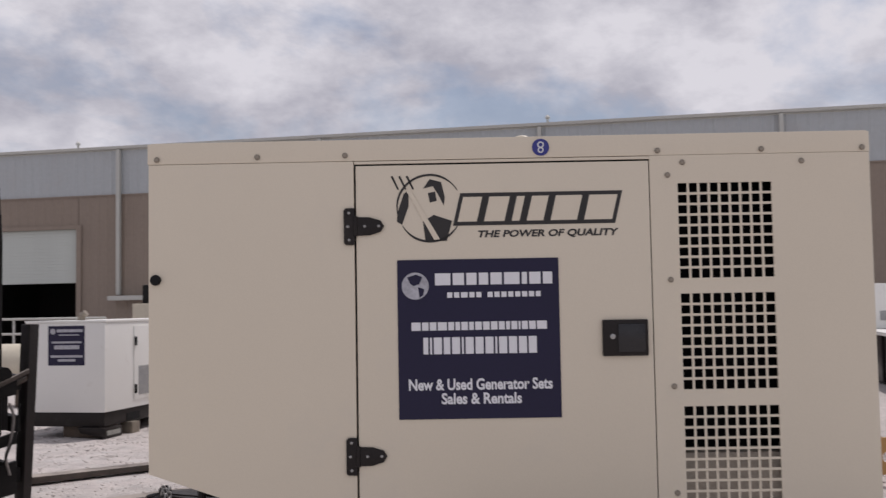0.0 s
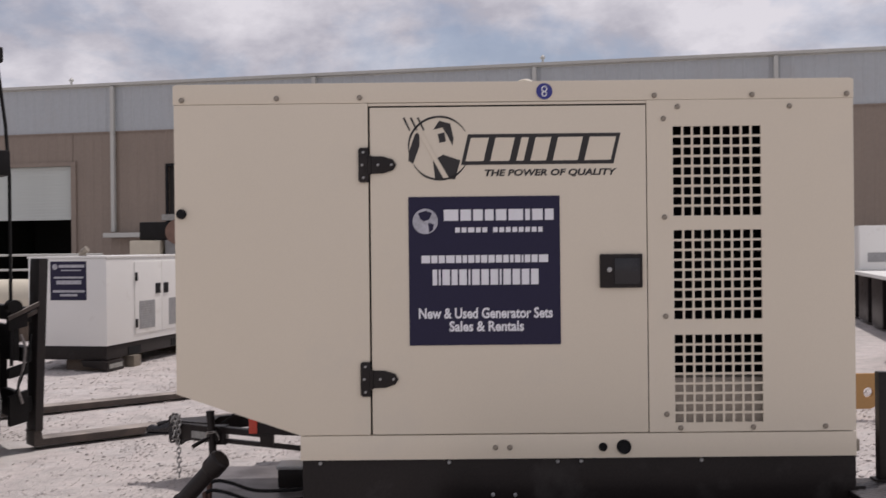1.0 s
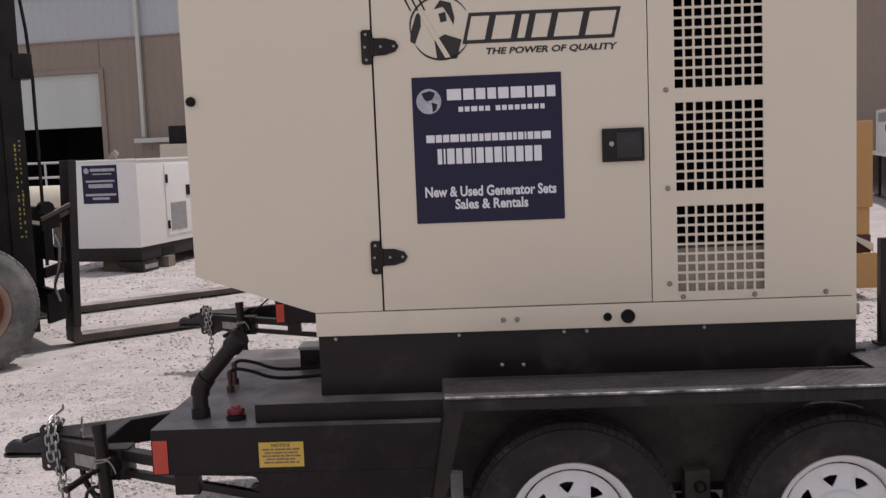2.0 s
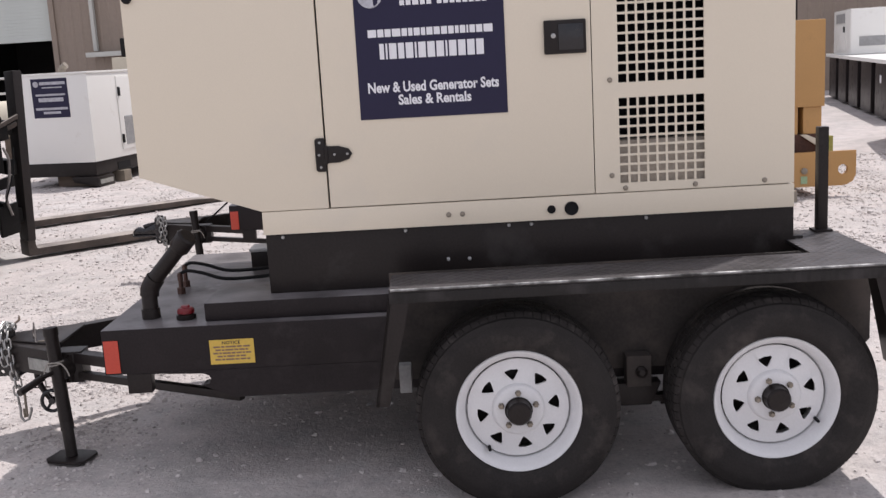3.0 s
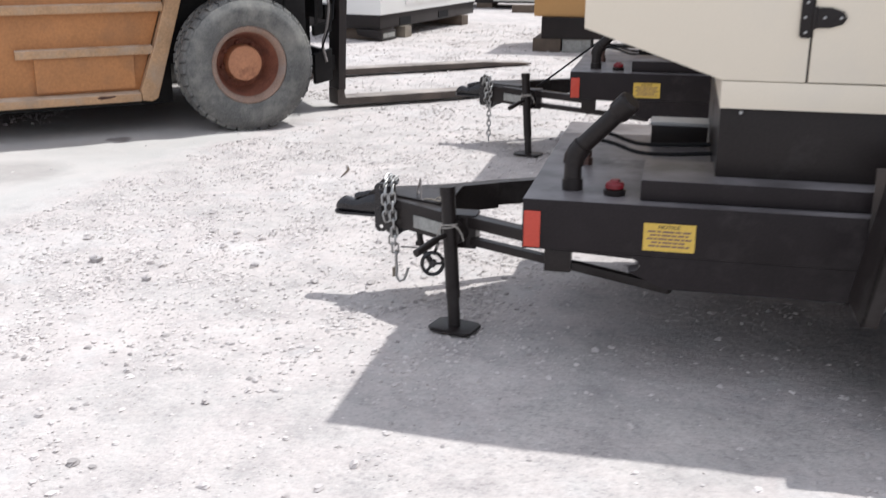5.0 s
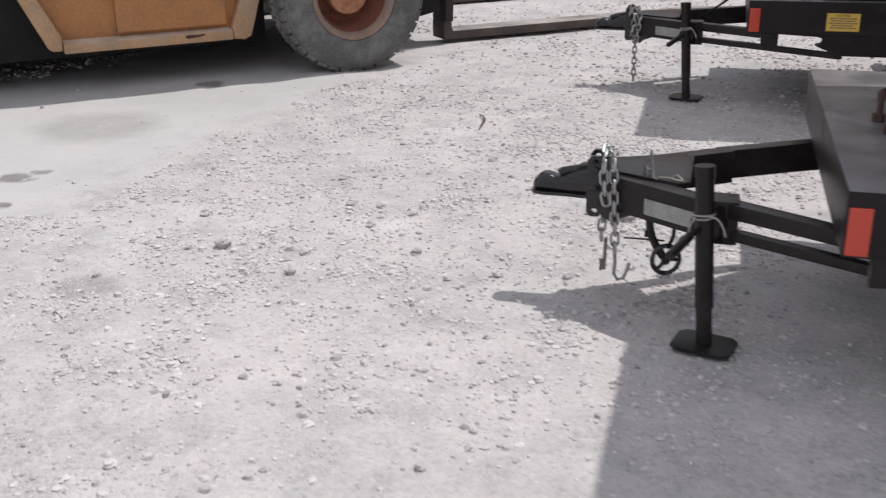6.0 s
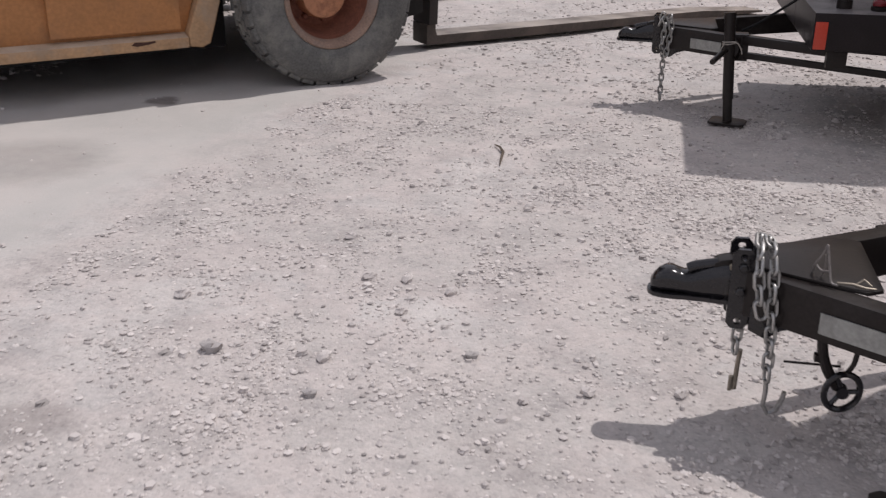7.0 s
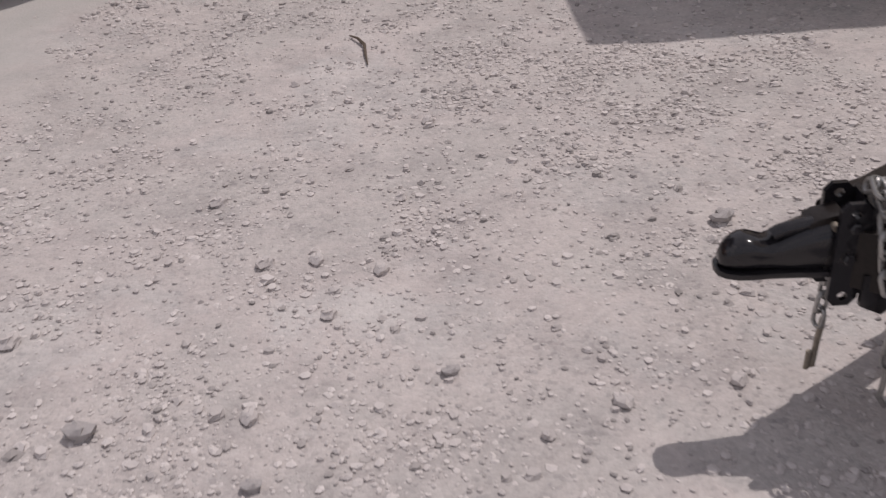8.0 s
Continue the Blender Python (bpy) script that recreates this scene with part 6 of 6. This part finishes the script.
    tube(ex, [(-0.55, 0.35, Z1 + 0.05), (-0.48, 0.35, Z1 + 0.1)], 0.045, 16)
    part("exhaust_stub", ex, BOLT, g, "dull grey exhaust stub")
    for x, y, w, d in ((-5.07, 13.78, 0.62, 0.3), (-4.6, 16.3, 0.8, 0.25)):
        t = thing("timber_block", "weathered timber bearer under the white generator", "timber block", pose(x, y, 0, 0, 0, -11), group="timber bearers")
        part("bearer", box(B(), -w / 2, w / 2, -d / 2, d / 2, 0.0, 0.15), TIMBER, t, bevel=0.01)
    pl = thing("skid_shoe", "dark steel shoe with a pale label jutting from under the generator", "skid shoe", pose(-4.79, 13.5, 0, 0, 0, -11))
    sh = part("shoe", prism(B(), [(-0.3, 0.07), (0.02, 0.02), (0.06, 0.0), (0.06, 0.13), (-0.05, 0.147), (-0.34, 0.147)], -0.08, 0.35), BLACK, pl, bevel=0.008)
    part("shoe_label", box(B(), 0.061, 0.064, -0.04, 0.3, 0.04, 0.1), LABEL, sh, "pale worn label")
    st = thing("concrete_block", "dull grey block under the generator skid", "block", pose(-4.66, 14.15, 0, 0, 0, -11))
    part("block", box(B(), -0.09, 0.09, -0.1, 0.1, 0.0, 0.15), BOLT, st, bevel=0.01)


# ---- machines round the yard ----
def build_tan_generator():
    g = thing("tan_generator", "tan generator set on a skid with drilled end plate", "generator", pose(0, 9.3, 0))
    part("enclosure", box(B(), -0.2, 3.43, 0.0, 1.3, 0.83, 1.62), TAN, g, "tan painted enclosure", bevel=0.01)
    lg = B()
    box(lg, 3.24, 3.41, 0.02, 0.2, 0.58, 0.83)
    box(lg, 2.98, 3.19, 0.02, 0.2, 0.58, 0.83)
    part("support_leg", lg, TAN, g, bevel=0.008)
    part("engine_block", box(B(), 0.0, 3.3, 0.3, 1.1, 0.35, 0.83), BROWN, g, bevel=0.02)
    rl = B()
    for k, out in enumerate(([(3.57, 0.1), (-0.2, 0.1), (-0.2, 0.42), (3.57, 0.42)], [(3.57, 0.1), (3.6, 0.105), (3.66, 0.135), (3.69, 0.19), (3.69, 0.42), (3.57, 0.42)])):
        s = 1 if k else -1
        prism(rl, out + [(3.57 + s * 0.046 * math.sin(math.pi * q / 10), 0.25 + 0.046 * math.cos(math.pi * q / 10)) for q in range(11)], -0.1, -0.06)
    pl = part("skid_plate", rl, TAN, g, "tan skid plate with a round lifting hole")
    bb = lathe(B(), [(0.03, 0), (0.03, 0.016), (0.014, 0.025)], 12, face_y(3.21, -0.1, 0.25))
    part("end_bolt", bb, BOLT, pl, "dull steel bolt")
    part("green_tag", box(B(), 3.18, 3.24, -0.106, -0.101, 0.13, 0.2), GREEN_TAG, pl, "pale green tag")
    # cavity below the enclosure: a solid dark block stands for its shaded inside
    part("engine_cradle", box(B(), 2.3, 3.42, 0.02, 0.28, 0.361, 0.578), RUST_AND_CAVITY, g, "dark brown block filling the shaded cavity under the enclosure", bevel=0.008)
    part("brace", prism(B(), [(3.2, 0.578), (3.26, 0.578), (3.43, 0.5), (3.43, 0.42)], -0.02, 0.015), CREAM, g, "cream diagonal brace", bevel=0.004)
    part("skid_base", box(B(), -0.2, 3.4, -0.055, 1.3, 0.1, 0.36), TAN, g, bevel=0.008)
    part("foot", box(B(), 2.7, 3.0, 0.0, 0.3, 0.0, 0.1), TIMBER, g)
    part("foot", box(B(), 0.1, 0.4, 0.0, 0.3, 0.0, 0.1), TIMBER, g)
    sk = B()
    box(sk, 2.6, 3.28, 0.3, 0.9, 1.62, 2.3)
    part("air_cleaner", sk, BLACK, g, "black air cleaner housing", bevel=0.03)


def build_radiator_machine():
    """Own space: near corner at the origin, radiator face towards -x, length along x."""
    g = thing("radiator_generator", "tan generator with large brown radiator grille", "generator", pose(5.62, 12.3, 0, 0, 0, -17))
    part("shroud", box(B(), 0.06, 1.4, 0, 2.06, 0.24, 1.9), AMBER, g, "tan radiator shroud", bevel=0.015)
    fr = B()
    for a in ((0, 0.06, 0, 0.12, 0.2, 1.92), (0, 0.06, 1.94, 2.06, 0.2, 1.92), (0, 0.06, 0.12, 1.94, 0.2, 0.3), (0, 0.06, 0.12, 1.94, 1.82, 1.92)):
        box(fr, *a)
    part("grille_frame", fr, AMBER, g, bevel=0.006)
    part("radiator_core", box(B(), 0.03, 0.058, 0.12, 1.94, 0.3, 1.82), BROWN_GRILLE, g, "brown radiator core", sharp=0)
    for z, h in ((0.72, 0.02), (1.08, 0.06), (1.38, 0.02)):
        part("grille_bar", box(B(), 0.01, 0.03, 0.12, 1.94, z, z + h), BROWN, g)
    part("grille_bar", box(B(), 0.01, 0.03, 0.7, 0.74, 0.3, 1.82), BROWN, g)
    tk = B()
    box(tk, 0.1, 0.7, 0.15, 1.9, 1.92, 2.2)
    part("header_tank", tk, AMBER, g, "tan header tank", bevel=0.03)
    part("stack_box", box(B(), 0.35, 0.8, 0.1, 0.5, 1.92, 2.3), AMBER, g, bevel=0.02)
    part("filler_cap", lathe(B(), [(0.06, 2.2), (0.06, 2.26), (0.03, 2.28)], 16, Matrix.Translation((0.3, 1.2, 0))), STEEL, g)
    part("engine", box(B(), 1.4, 3.8, 0.3, 1.8, 0.5, 1.5), AMBER, g, bevel=0.03)
    part("exhaust_pipe", tube(B(), [(1.5, 0.7, 1.75), (3.2, 0.7, 1.75)], 0.12, 16), STEEL, g, "bright exhaust silencer")
    part("skid", box(B(), -0.05, 4.2, -0.02, 2.08, 0.1, 0.2), AMBER, g, "dusty tan skid rail", bevel=0.01)
    for y in (0.2, 1.7):
        part("foot", box(B(), 0.0, 0.3, y, y + 0.25, 0.0, 0.1), TIMBER, g)
        part("foot", box(B(), 3.6, 3.9, y, y + 0.25, 0.0, 0.1), TIMBER, g)


def build_tank_unit():
    """Own space: near corner at the origin, x along the width, y along the length, away from the yard."""
    g = thing("white_generator_on_tank", "white generator on a tall black ribbed fuel tank", "generator", pose(7.1, 16.4, 0, 0, 0, -14))
    part("tank", box(B(), 0.08, 2.4, 0.05, 8.4, 0.05, 0.95), BLACK, g, "black ribbed fuel tank", sharp=0)
    for k in range(5):
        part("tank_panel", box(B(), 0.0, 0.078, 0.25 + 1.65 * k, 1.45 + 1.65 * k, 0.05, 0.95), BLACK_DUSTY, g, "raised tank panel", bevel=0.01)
    for k in range(3):
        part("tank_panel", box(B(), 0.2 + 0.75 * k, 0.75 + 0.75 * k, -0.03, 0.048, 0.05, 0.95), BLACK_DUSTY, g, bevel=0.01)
    part("ledge", box(B(), -0.04, 2.44, -0.04, 8.44, 0.952, 1.02), WHITE, g, "white ledge", bevel=0.01)
    part("canopy", box(B(), 0.12, 1.0, 5.6, 8.3, 1.02, 1.98), WHITE, g, "white canopy", bevel=0.02)
    ep = part("end_panel", box(B(), 0.14, 0.98, 5.57, 5.598, 1.03, 1.96), WHITE, g, "white end panel", bevel=0.006)
    part("air_outlet", box(B(), 0.3, 0.82, 5.558, 5.569, 1.2, 1.4), GREY, ep, "grey air outlet", bevel=0.003)
    part("access_door", box(B(), 0.105, 0.118, 6.2, 7.8, 1.1, 1.65), WHITE, g, "white access door", bevel=0.004)
    part("louvre", box(B(), 0.105, 0.118, 6.4, 7.8, 1.7, 1.9), GREY, g, "grey louvre")
    part("latch", box(B(), 0.09, 0.104, 6.3, 6.5, 1.5, 1.62), SEAM, g, "black latch")
    part("tank_label", box(B(), -0.006, -0.001, 0.8, 0.95, 0.62, 0.75), PRINT, g, "small white label")


def build_far_things():
    g = thing("dark_engine_skid", "dark engine and machinery on a black skid", "engine", pose(-4.8, 20.5, 0, 0, 0, 5))
    part("skid", box(B(), -0.2, 2.6, -0.6, 0.6, 0.1, 0.35), BLACK, g, bevel=0.02)
    part("engine", box(B(), 0.0, 1.5, -0.45, 0.45, 0.35, 1.35), MAST, g, "dark engine block", bevel=0.06)
    part("drum", tube(B(), [(0.1, -0.4, 0.85), (2.2, -0.4, 0.85)], 0.3, 20), MAST, g, "dark drum")
    part("pipework", tube(B(), [(0.3, -0.5, 1.2), (0.3, -0.55, 1.7), (0.9, -0.55, 1.9), (1.5, -0.5, 1.4)], 0.07, 12), SEAM, g)
    part("grey_casing", box(B(), 1.5, 2.4, -0.4, 0.4, 0.35, 1.5), GREY, g, bevel=0.05)
    part("radiator_casing", box(B(), 0.02, 0.5, -0.3, 0.5, 1.35, 1.9), BROWN, g, "dusty brown casing", bevel=0.03)
    part("filter", tube(B(), [(0.35, -0.55, 0.95), (0.35, -0.55, 1.15)], 0.07, 14), WHITE, g, "white filter canister")
    part("control_cabinet", box(B(), 0.55, 0.95, -0.62, -0.46, 0.62, 0.98), CREAM, g, "pale control cabinet", bevel=0.02)
    part("hose_loop", tube(B(), [(0.2, -0.5, 0.75), (0.35, -0.6, 0.7), (0.5, -0.58, 0.85), (0.55, -0.5, 1.1), (0.45, -0.5, 1.35)], 0.04, 10), SEAM, g, "black hose")
    part("step_plate", box(B(), 0.35, 1.3, -0.95, -0.62, 0.16, 0.22), TRIM_WALL, g, "pale step plate", bevel=0.01)
    part("foot", box(B(), 0.0, 0.3, -0.6, 0.6, 0.0, 0.1), TIMBER, g)
    part("foot", box(B(), 2.0, 2.3, -0.6, 0.6, 0.0, 0.1), TIMBER, g)
    h = thing("engine_generator", "open engine with brown drum and cream cabinet", "generator", pose(-7.2, 22, 0))
    part("cabinet", box(B(), 0.2, 0.85, -0.4, 0.5, 0, 1.82), CREAM, h, "cream cabinet", bevel=0.03)
    part("engine", box(B(), 0.35, 1.1, -0.2, 0.6, 1.83, 2.22), MAST, h, "black engine top", bevel=0.04)
    part("stand", box(B(), 0.9, 1.7, -0.2, 0.8, 0, 1.83), GREY, h, bevel=0.03)
    part("drum", tube(B(), [(1.22, -0.35, 2.0), (1.22, 0.7, 2.0)], 0.27, 24), BROWN, h, "brown drum")
    part("top_rail", box(B(), 0.85, 1.8, -0.25, 0.2, 2.25, 2.38), LABEL, h, "pale lettered top rail")
    part("stack", box(B(), 1.05, 1.5, 0.1, 0.5, 2.38, 3.0), BLACK, h, bevel=0.03)
    r = thing("pipe_railing", "pale pipe railing beside the loading bay", "railing", pose(-13.5, 25.5, 0))
    for z in (0.75, 1.15, 1.52):
        part("rail", tube(B(), [(0, 0, z), (4.6, 0, z)], 0.03, 8), TRIM_WALL, r)
    for k in range(5):
        part("post", tube(B(), [(1.15 * k, 0, 0), (1.15 * k, 0, 1.52)], 0.03, 8), TRIM_WALL, r)
    c = thing("cream_tank", "cream horizontal tank on a low stand", "tank", pose(-8.6, 18.5, 0))
    part("shell", tube(B(), [(-1.2, 0, 0.75), (-1.15, 0, 0.75), (0.95, 0, 0.75), (1.0, 0, 0.75)], 0.36, 28, radii=[0.28, 0.36, 0.36, 0.28]), CREAM, c, "cream tank shell")
    part("stand", box(B(), -1.0, -0.8, -0.3, 0.3, 0, 0.45), TIMBER, c)
    part("stand", box(B(), 0.6, 0.8, -0.3, 0.3, 0, 0.45), TIMBER, c)
    s = thing("skid_generator", "tan generator on a black steel skid over timber blocks", "generator", pose(-2.64, 12.75, 0))
    part("skid", box(B(), 0.1, 4.2, 0, 1.3, 0.16, 0.42), BLACK, s, "black steel skid", bevel=0.02)
    part("enclosure", box(B(), 0.0, 4.1, 0.05, 1.25, 0.42, 1.7), TAN, s, bevel=0.02)
    for x in (0.0, 3.4):
        part("timber_foot", box(B(), x, x + 0.34, 0.0, 1.3, 0.0, 0.16), TIMBER, s, bevel=0.01)
    part("pale_foot", box(B(), 0.36, 0.7, 0.02, 0.5, 0.0, 0.158), LABEL, s, "pale concrete foot", bevel=0.01)
    b = thing("timber_beam", "dark timber beam lying on the gravel", "beam", pose(-3.0, 19.0, 0, 0, 0, 4))
    part("beam", box(B(), -0.9, 0.9, -0.08, 0.08, 0.0, 0.14), TIMBER, b, bevel=0.01)


build_forklift()
build_white_generator()
build_tan_generator()
build_radiator_machine()
build_tank_unit()
build_far_things()

# ---- loose stones ----
def build_loose():
    rng = random.Random(31)
    shapes = []
    for k in range(5):
        v, fcs = lump(rng, 8, 6)
        me = bpy.data.meshes.new("stone")
        me.from_pydata([tuple(p) for p in v], [], fcs)
        me.materials.append(DARK_STONE if k == 2 else STONE)
        shapes.append(me)
    for i, (x, y, r) in enumerate(((-3.17, 4.895, 0.03), (-2.597, 5.305, 0.027), (-3.315, 4.015, 0.04), (-2.86, 4.347, 0.024), (-1.79, 5.415, 0.028), (-3.02, 4.575, 0.03), (-2.745, 4.518, 0.026), (-2.98, 3.845, 0.026), (-3.54, 4.33, 0.032), (-2.295, 4.0, 0.028), (-2.06, 4.035, 0.026), (-3.0, 4.025, 0.026), (-2.612, 4.122, 0.025), (-2.69, 4.85, 0.024), (-3.54, 3.37, 0.024), (-3.02, 3.18, 0.025), (-2.895, 4.575, 0.026), (-1.914, 4.636, 0.04))):
        o = tagged(new("stone", shapes[i % 5]), "loose grey stone lying on the gravel", "stone", "loose stones")
        o.location, o.rotation_euler, o.scale = (x, y, ground_height(x, y) + r * 0.25), (0, 0, i * 1.3), (r * 0.85, r * 0.7, r * 0.75)
    tw = B()
    tube(tw, [(-2.84, 6.085, 0.012), (-2.81, 6.03, 0.02), (-2.786, 5.97, 0.016), (-2.782, 5.88, 0.012), (-2.775, 5.79, 0.011)], 0.006, 6, radii=[0.003, 0.005, 0.0065, 0.005, 0.002])
    tagged(part("twig", tw, TIMBER, None), "short dark bent twig lying on the gravel", "twig")


build_loose()
build_stones("loose_gravel", "scattered pale and grey crushed stones", 15500, -6.0, 2.6, 1.8, 9.0, 0.005, 0.022, 5, (6, 4))
build_stones("far_gravel", "crushed stones across the rear of the yard", 36000, -7.5, 4.5, 6.4, 16.5, 0.006, 0.022, 15, (5, 3))
build_stones("coarse_gravel", "coarse crushed stones on the untravelled side of the yard", 26000, 1.2, 6.8, 4.4, 12.5, 0.009, 0.03, 27, (5, 3))
build_stones("fine_gravel", "fine pale grit and chips", 19000, -5.0, -0.2, 2.3, 7.2, 0.0026, 0.01, 9, (5, 3))
build_stones("tongue_gravel", "crushed grey stones round the trailer tongue", 4000, -2.8, -1.3, 3.1, 6.0, 0.006, 0.017, 33, (6, 4))
build_stones("packed_gravel", "small crushed stones pressed into the dust", 12000, -4.4, -1.2, 3.0, 6.8, 0.005, 0.015, 21, (6, 3))
